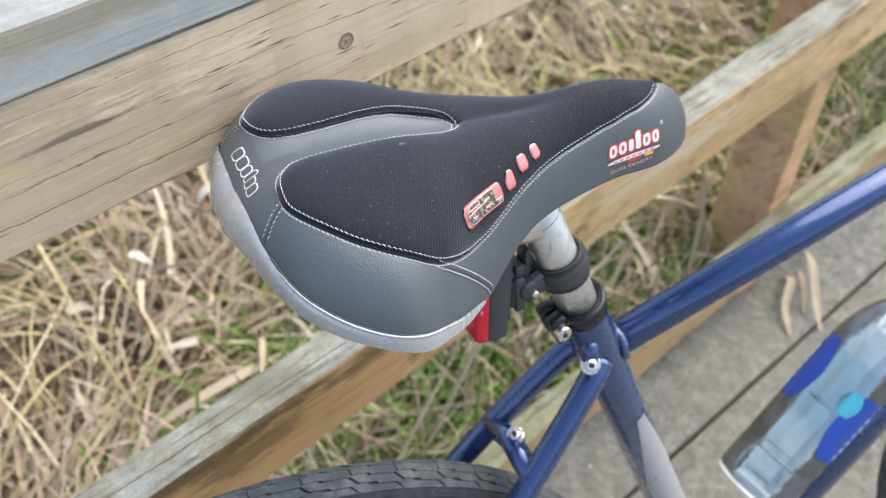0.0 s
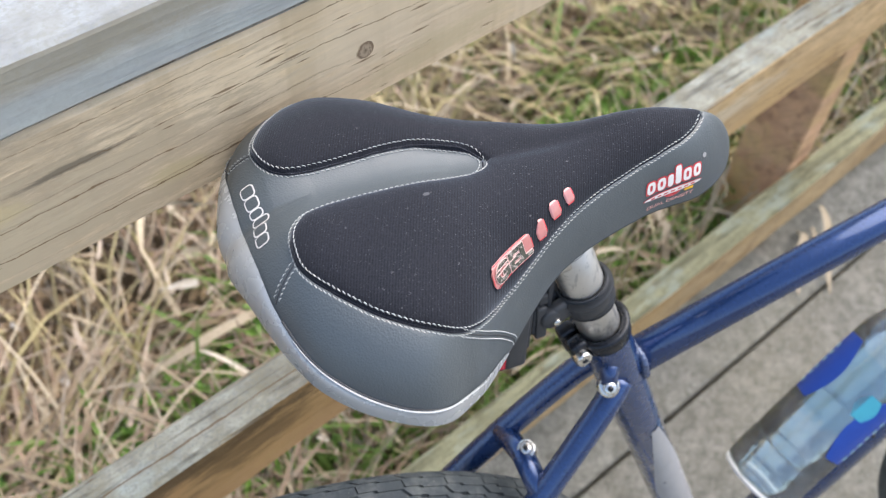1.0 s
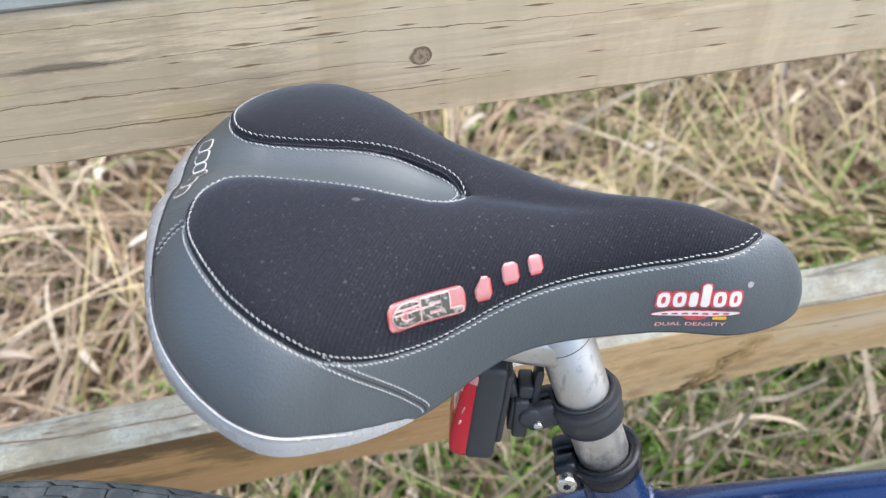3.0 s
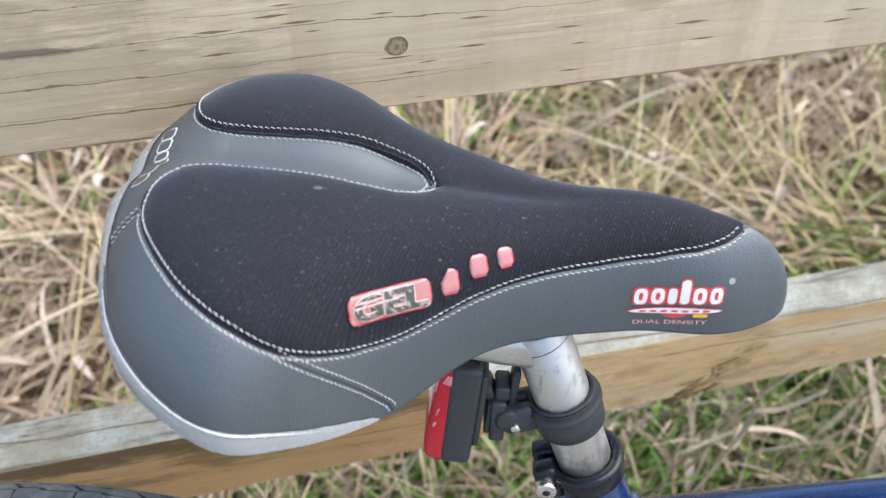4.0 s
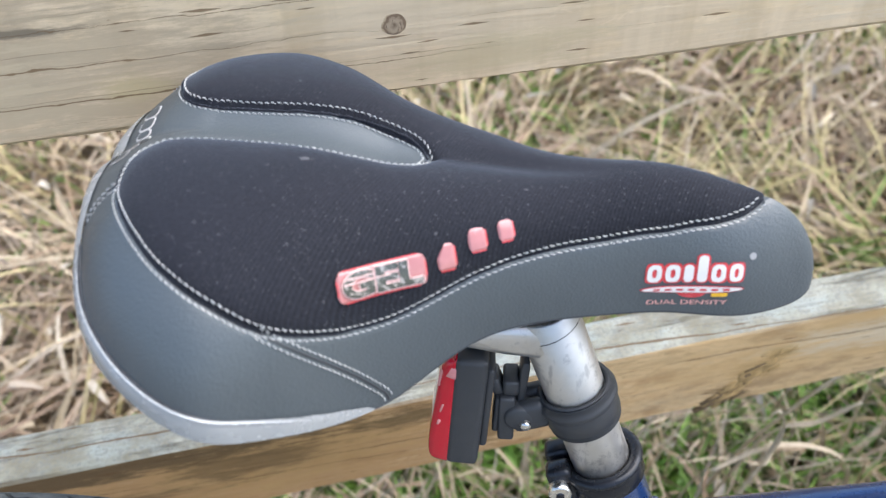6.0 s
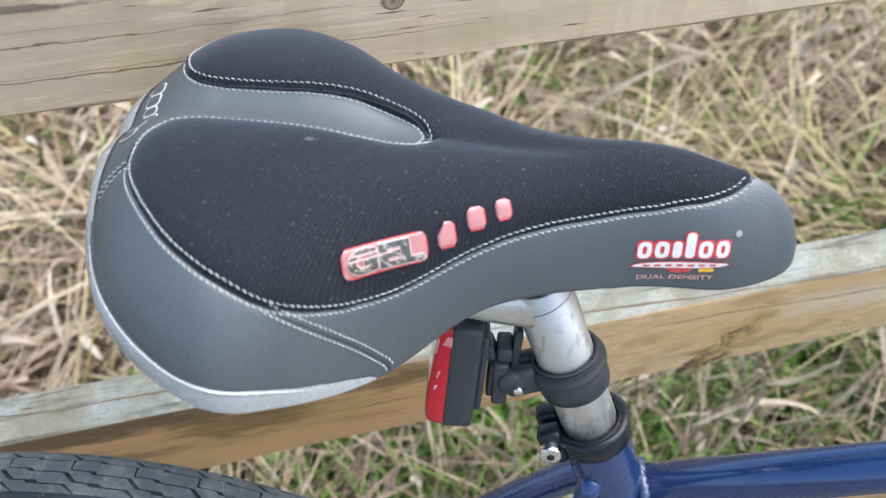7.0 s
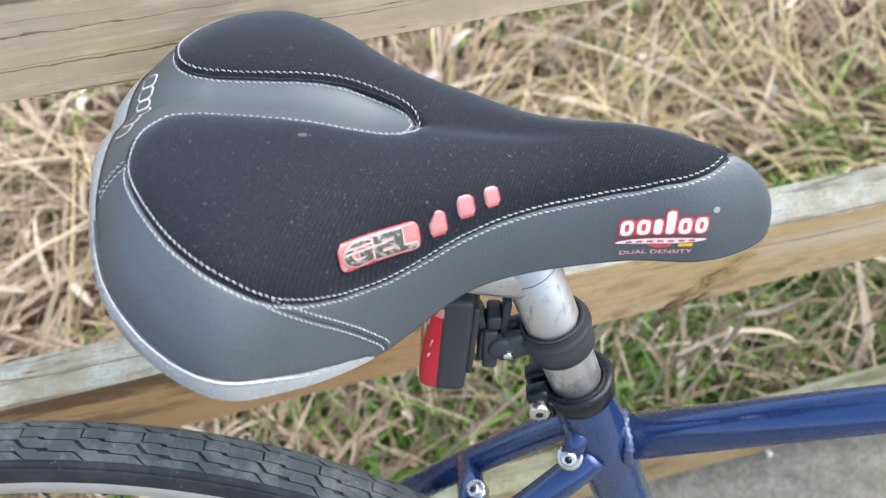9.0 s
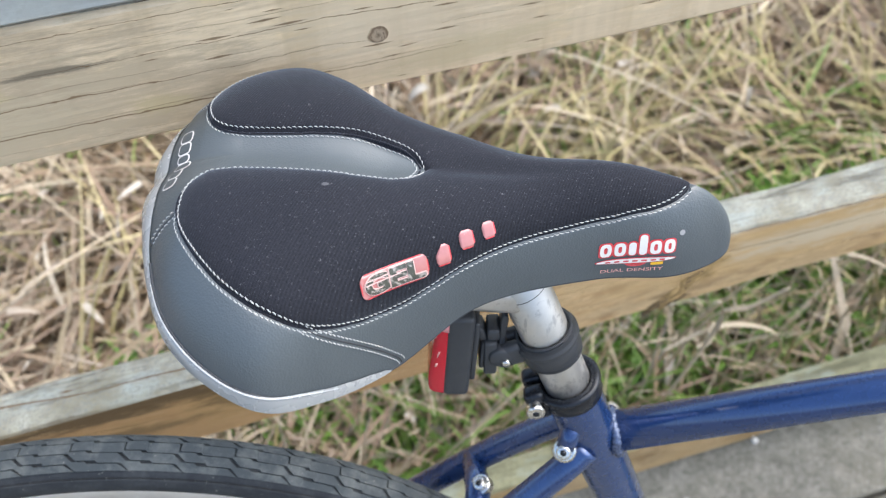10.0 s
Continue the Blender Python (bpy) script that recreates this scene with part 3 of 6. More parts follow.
def extruded(outline, depth, m, bevel=0.0):
    """A flat outline in x, y thickened along z and laid at the pose m."""
    bm = bmesh.new()
    f = bm.faces.new([bm.verts.new((x, y, -depth / 2)) for x, y in outline])
    for v in [g for g in bmesh.ops.extrude_face_region(bm, geom=[f])["geom"] if isinstance(g, bmesh.types.BMVert)]:
        v.co.z += depth
    bmesh.ops.recalc_face_normals(bm, faces=bm.faces[:])
    if bevel:
        bmesh.ops.bevel(bm, geom=bm.edges[:], offset=bevel, segments=2, affect="EDGES", profile=0.5)
    bmesh.ops.transform(bm, verts=bm.verts[:], matrix=m)
    return bm


def curve_points(controls, n, closed=False):
    """Catmull-Rom through control points of any dimension."""
    c = np.array(controls, float)
    q = np.vstack([c[-1:], c, c[:2]]) if closed else np.vstack([2 * c[0] - c[1], c, 2 * c[-1] - c[-2]])
    out = []
    for k in range(len(q) - 3):
        p0, p1, p2, p3 = q[k : k + 4]
        u = np.linspace(0, 1, n, endpoint=False)[:, None]
        out.append(0.5 * (2 * p1 + (p2 - p0) * u + (2 * p0 - 5 * p1 + 4 * p2 - p3) * u * u + (3 * p1 - p0 - 3 * p2 + p3) * u**3))
    return np.vstack(out if closed else out + [c[-1:]])


# ---------------------------------------------------------------- ground, pavement
KERB_Y, JOINT_Y = 0.045, -0.085


def build_ground():
    bm = bmesh.new()
    cuts = [-900, -60, -8] + [x * 0.25 for x in range(-24, 30)] + [10, 60, 900]
    ycuts = [-900, -60, -8, -3] + [0.03 + y * 0.15 for y in range(0, 28)] + [8, 60, 900]
    grid = []
    for y in ycuts:
        row = []
        for x in cuts:
            near = -3 < x < 5 and 0.1 < y < 4
            z = -0.05 + (0.05 * noise.noise(Vector((x * 1.4, y * 1.4, 0))) + 0.02 * noise.noise(Vector((x * 6, y * 6, 3))) if near else 0)
            row.append(bm.verts.new((x, y, z)))
        grid.append(row)
    for a, b in zip(grid, grid[1:]):
        for i in range(len(a) - 1):
            bm.faces.new((a[i], a[i + 1], b[i + 1], b[i]))
    tagged(mesh_object("ground", bm, SOIL), "dark bare soil under matted dry grass", "ground", kind="structure")


def build_pavement():
    bed = mesh_object("pavement", box_bm((12, 2.95, 0.03), (1.0, KERB_Y - 1.5, -0.045)), CONCRETE)
    tagged(bed, "weathered grey concrete path with one dark joint", "pavement", kind="structure")
    for x0, x1, y0, y1 in ((-5, 7, JOINT_Y + 0.003, KERB_Y), (-5, 7, -2.9, JOINT_Y - 0.003)):
        bm = box_bm((x1 - x0, y1 - y0, 0.06), ((x0 + x1) / 2, (y0 + y1) / 2, -0.03), 0.004)
        part("slab", bm, CONCRETE, bed)
    rng = random.Random(5)
    for x, y, r in ((0.475, 0.03, 0.0050), (0.35, -0.02, 0.0022)):
        bm = bmesh.new()
        bmesh.ops.create_icosphere(bm, subdivisions=2, radius=r)
        for v in bm.verts:
            v.co *= 0.8 + 0.4 * rng.random()
            v.co.z *= 0.6
        pebble = mesh_object("pebble", bm, WHITE_PRINT)
        pebble.location = (x, y, r * 0.5)
        tagged(pebble, "small pale pebble lying on the concrete path", "pebble", "pebbles on the path")


build_ground()
build_pavement()


# ---------------------------------------------------------------- fence
def board_bm(x0, x1, y0, y1, z0, z1, seed, edge=0.004, wobble=0.0015):
    """A sawn board along x with worn, slightly wavy edges."""
    bm = bmesh.new()
    prof = [(y0 + edge, z0), (y1 - edge, z0), (y1, z0 + edge), (y1, z1 - edge), (y1 - edge, z1), (y0 + edge, z1), (y0 + edge * 0.3, z1 - edge * 0.3), (y0, z1 - edge), (y0, z0 + edge)]
    n = int((x1 - x0) / 0.025)
    rings = []
    for i in range(n + 1):
        x = x0 + (x1 - x0) * i / n
        ring = []
        for k, (y, z) in enumerate(prof):
            d = noise.noise_vector(Vector((x * 9, k * 1.7, seed))) * wobble
            ring.append(bm.verts.new((x, y + d.y, z + d.z)))
        rings.append(ring)
    for a, b in zip(rings, rings[1:]):
        for k in range(len(prof)):
            bm.faces.new((a[k], a[(k + 1) % len(prof)], b[(k + 1) % len(prof)], b[k]))
    bm.faces.new(rings[0]), bm.faces.new(rings[-1][::-1])
    bmesh.ops.recalc_face_normals(bm, faces=bm.faces[:])
    return bm


def build_fence():
    fence = tagged(new("fence"), "weathered timber rail fence beside a concrete path", "fence")
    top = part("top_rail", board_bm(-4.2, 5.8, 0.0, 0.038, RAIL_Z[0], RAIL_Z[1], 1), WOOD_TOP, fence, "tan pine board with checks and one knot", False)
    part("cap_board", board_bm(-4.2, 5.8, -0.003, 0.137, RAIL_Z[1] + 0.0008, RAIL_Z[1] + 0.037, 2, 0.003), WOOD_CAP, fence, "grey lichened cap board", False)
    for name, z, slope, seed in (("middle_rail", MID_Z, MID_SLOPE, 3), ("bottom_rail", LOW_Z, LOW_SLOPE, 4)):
        wood, text = (WOOD_LOW, "orange-brown board, bleached grey on top") if name == "middle_rail" else (WOOD_BOTTOM, "darker brown board, greenish on top")
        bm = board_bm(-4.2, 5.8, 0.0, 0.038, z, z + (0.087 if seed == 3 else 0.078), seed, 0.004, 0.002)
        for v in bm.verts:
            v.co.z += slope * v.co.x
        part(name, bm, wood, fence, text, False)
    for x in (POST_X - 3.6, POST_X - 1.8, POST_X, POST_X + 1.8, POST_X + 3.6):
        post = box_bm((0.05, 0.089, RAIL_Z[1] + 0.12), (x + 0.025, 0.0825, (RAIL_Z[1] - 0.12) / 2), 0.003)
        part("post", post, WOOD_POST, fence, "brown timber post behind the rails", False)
    rng = random.Random(11)
    mid = [o for o in fence.children if o.name == "middle_rail"][0]
    for i in range(60):
        t = rng.random()
        x, z = SCAR[0][0] + (SCAR[1][0] - SCAR[0][0]) * t + rng.gauss(0, 0.0055), SCAR[0][1] + (SCAR[1][1] - SCAR[0][1]) * t + rng.gauss(0, 0.0018)
        size = (rng.uniform(0.006, 0.016) * (1.3 - 0.5 * t), 0.0022, rng.uniform(0.0022, 0.0050) * (1.5 - 0.8 * t))
        tone = TORN_DARK if rng.random() < 0.55 - 0.6 * t else SCAR_WOOD
        part("splinter", box_bm(size, (x, rng.uniform(0.0005, 0.0009), z), 0.0006, 1, pose(0, 0, 0, 0, rng.uniform(-55, -12), 0)), tone, mid)
    # the knot in the top rail
    bm = bmesh.new()
    rim = []
    for depth, grow in ((0.003, 1.0), (-0.00012, 1.0)):
        ring = []
        for i in range(40):
            q = 2 * math.pi * i / 40
            r = 0.0059 * grow * (1 + 0.16 * noise.noise(Vector((math.cos(q) * 1.3, math.sin(q) * 1.3, 1.0))))
            ring.append(bm.verts.new((r * math.cos(q), depth, 0.86 + 0.93 * r * math.sin(q))))
        rim.append(ring)
    for i in range(40):
        bm.faces.new((rim[0][i], rim[1][i], rim[1][(i + 1) % 40], rim[0][(i + 1) % 40]))
    bm.faces.new(rim[1])
    bmesh.ops.recalc_face_normals(bm, faces=bm.faces[:])
    part("knot", bm, KNOT, top, "dark-ringed brown knot", False)


build_fence()


# ---------------------------------------------------------------- bicycle: frame of reference
LEAN, HEADING = radians(10.8), radians(-15)
forward = Vector((math.cos(HEADING), math.sin(HEADING), 0))
aside = Vector((-math.sin(HEADING), math.cos(HEADING), 0))
upward = math.cos(LEAN) * Vector((0, 0, 1)) + math.sin(LEAN) * aside
leftward = math.cos(LEAN) * aside - math.sin(LEAN) * Vector((0, 0, 1))
SADDLE_AT = Vector((-0.0035, -0.1017, 0.8590))
BIKE = Matrix.Translation(SADDLE_AT) @ Matrix((forward, leftward, upward)).transposed().to_4x4()
bike = tagged(new("bicycle"), "dark blue bicycle with a gel saddle, leaning on the fence", "bicycle")
BASE = Vector((0.29, 0.0, -0.8746))
bike.matrix_world = BIKE @ Matrix.Translation(BASE)
TO_BASE = Matrix.Translation(-BASE)


def bpart(name, bm, material, parent=None, label="", smooth=True):
    """A part of the bicycle, its mesh given in the saddle's own axes."""
    bmesh.ops.transform(bm, verts=bm.verts[:], matrix=TO_BASE)
    return part(name, bm, material, parent or bike, label, smooth)


def barrays(name, verts, faces, material, parent=None, label="", smooth=True):
    return from_arrays(name, np.asarray(verts) - np.array(BASE), faces, material, parent or bike, label, smooth)


# ---------------------------------------------------------------- saddle
def sewn(verts, faces):
    """Joins vertices that share a place, so that both halves shade as one."""
    seen, index = {}, []
    for v in verts:
        index.append(seen.setdefault((round(v[0], 6), round(v[1], 6), round(v[2], 6)), len(seen)))
    out = []
    for f in faces:
        g = [index[i] for i in f]
        g = [p for i, p in enumerate(g) if p != g[i - 1]]
        if len(set(g)) >= 3 and len(set(g)) == len(g):
            out.append(g)
    return list(seen), out


# half outline from the middle of the rear to the nose: forward, aside, height of the lower edge
OUTLINE = [(-0.1306, 0.0, -0.0143), (-0.1290, 0.0210, -0.0145), (-0.1099, 0.0760, -0.0294), (-0.0722, 0.1019, -0.0447), (-0.0442, 0.0909, -0.0566), (-0.0130, 0.0629, -0.0685),
           (0.0271, 0.0400, -0.0503), (0.0809, 0.0236, -0.0503), (0.1194, 0.0190, -0.0530), (0.1425, 0.0085, -0.0540), (0.1508, 0.0, -0.0505)]
SPINE_X = np.array([-0.085, -0.04, 0.0, 0.05, 0.09, 0.125])
SPINE_Z = np.array([0.0165, 0.0150, 0.0035, -0.0040, -0.0015, -0.0118])
ROUND_X, ROUND_A = [-0.085, 0.02, 0.125], [2.93, 4.1, 1.5]
REAR_S, REAR_A = [0.0, 0.8, 1.4, 1.9, 2.4, 2.8], [1.5, 1.6, 2.05, 2.5, 2.85, 2.93]
CHANNEL = 0.0055
SADDLE_TURN = pose(0, -0.0002, 0.0033, 3.21, 0, -2.39)
# where the black fabric ends and where the silver trim begins, along the outline (0 rear to 10 nose), as a share of the way out
FABRIC_S = [0, 1.2, 1.59, 1.86, 2.22, 2.48, 2.74, 3.06, 3.40, 3.73, 3.97, 4.31, 4.64, 4.92, 5.19, 5.46, 5.71, 5.94, 6.16, 6.47, 6.73, 7.18, 7.63, 7.96, 8.12, 8.25, 10]
FABRIC_R = [0.66, 0.645, 0.632, 0.642, 0.67, 0.705, 0.751, 0.792, 0.832, 0.876, 0.899, 0.917, 0.928, 0.931, 0.932, 0.93, 0.923, 0.911, 0.884, 0.84, 0.812, 0.752, 0.592, 0.382, 0.20, 0.0, 0.0]
TRIM_S = [0, 0.5, 1.0, 1.3, 1.5, 1.6, 1.7, 1.8, 1.95, 2.18, 2.44, 2.77, 3.12, 3.56, 4.04, 4.49, 4.95, 5.0, 10]
TRIM_R = [0.778, 0.785, 0.802, 0.859, 0.915, 0.936, 0.950, 0.961, 0.972, 0.982, 0.989, 0.992, 0.9915, 0.993, 0.996, 0.998, 1.0, 1.01, 1.01]
CHANNEL_X = [-0.14, -0.1062, -0.1052, -0.1040, -0.1006, -0.094, -0.083, -0.067, -0.048, -0.029, -0.014, -0.006, -0.0015, 0.0012, 0.2]
CHANNEL_Y = [0.060, 0.048, 0.038, 0.028, 0.0202, 0.0145, 0.0128, 0.0128, 0.0138, 0.0138, 0.0108, 0.0078, 0.0042, 0.0, -0.2]
N_S, N_R = 44, 100


def saddle_outline():
    c = np.array(OUTLINE)
    q = np.vstack([c[1] * [1, -1, 1], c, c[-2] * [1, -1, 1]])
    out = []
    for k in range(len(c) - 1):
        p0, p1, p2, p3 = q[k : k + 4]
        u = np.linspace(0, 1, N_S, endpoint=False)[:, None]
        out.append(0.5 * (2 * p1 + (p2 - p0) * u + (2 * p0 - 5 * p1 + 4 * p2 - p3) * u * u + (3 * p1 - p0 - 3 * p2 + p3) * u**3))
    return np.vstack(out + [c[-1:]])


def smooth_interp(x, xs, ys, width=0.012):
    return sum(np.interp(x + d, xs, ys) * w for d, w in ((-width, 0.2), (-width / 2, 0.2), (0, 0.2), (width / 2, 0.2), (width, 0.2)))


def saddle_surface():
    """Right half of the padded top: places by (step along the outline, step outward), with both shares."""
    o = saddle_outline()
    xs = SPINE_X[0] + 0.006 * np.logaddexp(0, (o[:, 0] - SPINE_X[0]) / 0.006)
    xs = np.minimum(xs, SPINE_X[-1])
    zs = smooth_interp(xs, SPINE_X, SPINE_Z)
    a = np.interp(xs, ROUND_X, ROUND_A)
    # behind the pads the cover falls away in a straight slope
    steps = np.linspace(0, 10, len(o))
    ease = np.clip((steps - 2.0) / 1.4, 0, 1)
    ease = ease * ease * (3 - 2 * ease)
    a = (smooth_interp(np.abs(steps), REAR_S, REAR_A, 0.45) * (1 - ease) + a * ease)[:, None]
    r = 1 - (1 - np.linspace(0, 1, N_R + 1)[None, :]) ** 1.7
    x = xs[:, None] + (o[:, 0] - xs)[:, None] * r
    y = o[:, 1][:, None] * r
    z = zs[:, None] - (zs - o[:, 2])[:, None] * (1 - np.sqrt(np.clip(1 - r**a, 0, 1)))
    z = z - np.exp(-((y / 0.019) ** 2)) * np.clip((0.055 - x) / 0.07, 0, 1) ** 1.5 * CHANNEL
    # a short fold in the fabric ahead of the channel
    z = z - np.exp(-((y / 0.0070) ** 2)) * np.exp(-(((x - 0.030) / 0.030) ** 2)) * 0.0022
    place = np.stack([x, -y, z], -1)
    return place, np.linspace(0, 10, len(o))[:, None] * np.ones_like(r), r * np.ones((len(o), 1))


def sat_in(v):
    """The flank towards the fence is sat in: narrower and lower at the waist."""
    v = np.array(v, float)
    much = 0.46 * np.exp(-(((v[:, 0] - 0.060) / 0.050) ** 2))
    side = np.clip(v[:, 1] / 0.022, 0, 1)
    side = side * side * (3 - 2 * side)
    v[:, 2] -= 0.0050 * much * side
    v[:, 1] -= np.maximum(v[:, 1], 0) * 0.20 * much
    return v


def trim_line(steps, rear):
    """Where the silver rim begins, as a share of the way out: level behind the pads, along the table further on."""
    level = (np.interp(steps, [0.0, 1.0, 1.6], [0.1205, 0.1203, 0.1188]) - 0.085) / np.maximum(-rear - 0.085, 0.02)
    table = np.where(steps < 4.3, smooth_interp(steps, TRIM_S, TRIM_R, 0.10), np.interp(steps, TRIM_S, TRIM_R))
    blend = np.clip((steps - 1.15) / 0.5, 0, 1)
    blend = blend * blend * (3 - 2 * blend)
    share = np.minimum(level, 0.99) * (1 - blend) + table * blend
    return np.where(steps > 4.9, np.interp(steps, TRIM_S, TRIM_R), np.minimum(share, 1.0))


def clip_faces(verts, tris, value):
    """The part of a triangle mesh where value (one per vertex) is positive, cut along its zero line."""
    out_v, out_f, cut = [], [], {}
    keep = {}

    def old(i):
        if i not in keep:
            keep[i] = len(out_v)
            out_v.append(verts[i])
        return keep[i]

    def between(i, j):
        key = (min(i, j), max(i, j))
        if key not in cut:
            t = value[i] / (value[i] - value[j])
            cut[key] = len(out_v)
            out_v.append(verts[i] + (verts[j] - verts[i]) * t)
        return cut[key]

    pos = value > 0
    for tri in tris:
        s = [pos[i] for i in tri]
        if all(s):
            out_f.append([old(i) for i in tri])
        elif any(s):
            f = []
            for a in range(3):
                i, j = tri[a], tri[(a + 1) % 3]
                if pos[i]:
                    f.append(old(i))
                if pos[i] != pos[j]:
                    f.append(between(i, j))
            if len(f) >= 3:
                out_f.append(f)
    return out_v, out_f


def build_saddle():
    place, s, r = saddle_surface()
    arc = np.concatenate([np.zeros((len(place), 1)), np.cumsum(np.linalg.norm(np.diff(place, axis=1), axis=2), axis=1)], axis=1)
    at = lambda share: np.array([np.interp(v, r[i], arc[i]) for i, v in enumerate(share)])  # noqa: E731
    fabric_edge = at(np.interp(s[:, 0], FABRIC_S, FABRIC_R))[:, None] - arc
    trim_share = trim_line(s[:, 0], place[:, -1, 0])
    trim_edge = np.where(trim_share[:, None] <= 1.0, at(np.clip(trim_share, 0, 1))[:, None] - arc, 1.0)
    channel = -place[..., 1] - np.interp(place[..., 0], CHANNEL_X, CHANNEL_Y)
    # behind the pads the grey goes right across
    fabric = np.minimum(fabric_edge, channel)
    # padding swells the fabric, seams pull it in
    du, dv = np.gradient(place, axis=0), np.gradient(place, axis=1)
    nrm = np.cross(dv, du)
    nrm /= np.linalg.norm(nrm, axis=2, keepdims=True) + 1e-12
    nrm[nrm[..., 2] < -0.2] *= -1
    nrm[:, 0] = (0, 0, 1)
    nrm[0, :, 1] = nrm[-1, :, 1] = 0
    nrm /= np.linalg.norm(nrm, axis=2, keepdims=True)
    groove = -0.0011 * np.exp(-((fabric / 0.0013) ** 2)) + 0.0024 * (1 - np.exp(-np.clip(fabric, 0, 1) / 0.0038)) - np.where(place[..., 0] < 0.002, 0.0020 / (1 + np.exp(np.clip(channel, -0.01, 0.01) / 0.0007)), 0) * np.clip((0.002 - place[..., 0]) / 0.02, 0, 1) * np.clip((place[..., 0] + 0.104) / 0.02, 0, 1)
    plain = place.copy()
    place = place + nrm * groove[..., None]
    n_u, n_v = place.shape[:2]
    right, left = place.reshape(-1, 3), sat_in(place.reshape(-1, 3) * [1, -1, 1])
    idx = np.arange(n_u * n_v).reshape(n_u, n_v)
    a, b, c, d = idx[:-1, :-1], idx[1:, :-1], idx[1:, 1:], idx[:-1, 1:]
    tri = np.concatenate([np.stack([a, d, c], -1).reshape(-1, 3), np.stack([a, c, b], -1).reshape(-1, 3)])
    verts = np.vstack([right, left])
    tris = np.vstack([tri, tri[:, ::-1] + len(right)])
    both = lambda v: np.concatenate([v.ravel(), v.ravel()])  # noqa: E731
    lower = np.minimum(both(-fabric), both(trim_edge + 0.0025))
    v, f = sewn(*clip_faces(verts, tris, lower))
    saddle = barrays("saddle", v, f, LEATHER, None, "grey leather saddle with a black fabric top")
    saddle.matrix_local = TO_BASE @ SADDLE_TURN @ Matrix.Translation(BASE)
    v, f = sewn(*clip_faces(verts, tris, both(fabric)))
    top = barrays("fabric_top", v, f, FABRIC, saddle, "black stretch fabric over gel pads")
    out = verts + np.vstack([nrm.reshape(-1, 3), nrm.reshape(-1, 3) * [1, -1, 1]]) * 0.0004
    # the rim stands out from the cover, most behind the pads
    o = saddle_outline()
    way = np.gradient(o[:, :2], axis=0)
    way = np.stack([-way[:, 1], -way[:, 0] * -1, np.zeros(len(o))], -1)
    way /= np.linalg.norm(way, axis=1, keepdims=True) + 1e-12
    way[0] = (-1, 0, 0)
    stand = np.interp(s[:, 0], [0, 1.6, 2.4, 3.2, 5], [0.0010, 0.0020, 0.0018, 0.0007, 0.0004])[:, None] * (1 - np.exp(-np.clip(-trim_edge, 0, 1) / np.interp(s, [0, 1.5, 2.1], [0.0035, 0.0030, 0.0012]))) * (1 - 0.03e3 * np.clip(-trim_edge - 0.004, 0, 0.02))
    shift = way[:, None, :] * [1, -1, 1] * stand[..., None]
    out = out + np.vstack([shift.reshape(-1, 3), shift.reshape(-1, 3) * [1, -1, 1]])
    v, f = sewn(*clip_faces(out, tris, both(-trim_edge)))
    barrays("rear_trim", v, f, TRIM, saddle, "glossy silver plastic rim")
    # the base shell underneath, a dark lip that turns inward from the lower edge
    o = saddle_outline()
    edge = sat_in(np.vstack([o * [1, -1, 1], o[-2:0:-1]]))
    inner, lip = edge * [0.93, 0.86, 1] + [0, 0, 0.010], edge + [0, 0, -0.0008]
    n = len(edge)
    faces = [(i, (i + 1) % n, n + (i + 1) % n, n + i) for i in range(n)] + [tuple(range(n, 2 * n))]
    barrays("base_shell", np.vstack([lip, inner]), faces, BLACK_PLASTIC, saddle, "black plastic base shell", False)
    for side in (-1, 1):
        pts = [(-0.095, side * 0.034, -0.025), (-0.07, side * 0.030, -0.045), (-0.03, side * 0.020, -0.056), (0.06, side * 0.018, -0.054), (0.10, side * 0.010, -0.044), (0.125, side * 0.005, -0.036)]
        line = curve_points(pts, 8)
        bpart("saddle_rail", tube_bm(line, [0.0035] * len(line), 12), BLACK_METAL, saddle, "black saddle rail")

    # ---- seams with real stitches
    from mathutils.bvhtree import BVHTree

    plain_verts = np.vstack([plain.reshape(-1, 3), sat_in(plain.reshape(-1, 3) * [1, -1, 1])])
    tree = BVHTree.FromPolygons([tuple(p) for p in plain_verts], [tuple(t) for t in tris])

    def snap(p, lift=0.0003):
        hit, normal, _, _ = tree.find_nearest(Vector(p))
        if normal.z < -0.15:
            normal = -normal
        return hit + normal * lift, normal

    worn = BVHTree.FromPolygons([tuple(p) for p in verts], [tuple(t) for t in tris])

    def onto(p, normal, lift):
        """The place on the finished surface under p."""
        hit = worn.ray_cast(p + normal * 0.006, -normal, 0.02)[0]
        return (hit if hit is not None else p) + normal * lift

    def grid_point(sv, rv):
        i = sv / 10 * (n_u - 1)
        i0 = min(int(i), n_u - 2)
        j = np.interp(rv, r[0], np.arange(n_v))
        j0 = min(int(j), n_v - 2)
        fi, fj = i - i0, j - j0
        return (plain[i0, j0] * (1 - fi) + plain[i0 + 1, j0] * fi) * (1 - fj) + (plain[i0, j0 + 1] * (1 - fi) + plain[i0 + 1, j0 + 1] * fi) * fj

    def resample(line, step):
        line = np.array(line)
        gone = np.r_[0, np.cumsum(np.linalg.norm(np.diff(line, axis=0), axis=1))]
        want = np.arange(0, gone[-1], step)
        return np.stack([np.interp(want, gone, line[:, k]) for k in range(3)], -1)

    def eased(line, rounds=12):
        line = np.array(line)
        for _ in range(rounds):
            line[1:-1] = (line[:-2] + 2 * line[1:-1] + line[2:]) / 4
        return line

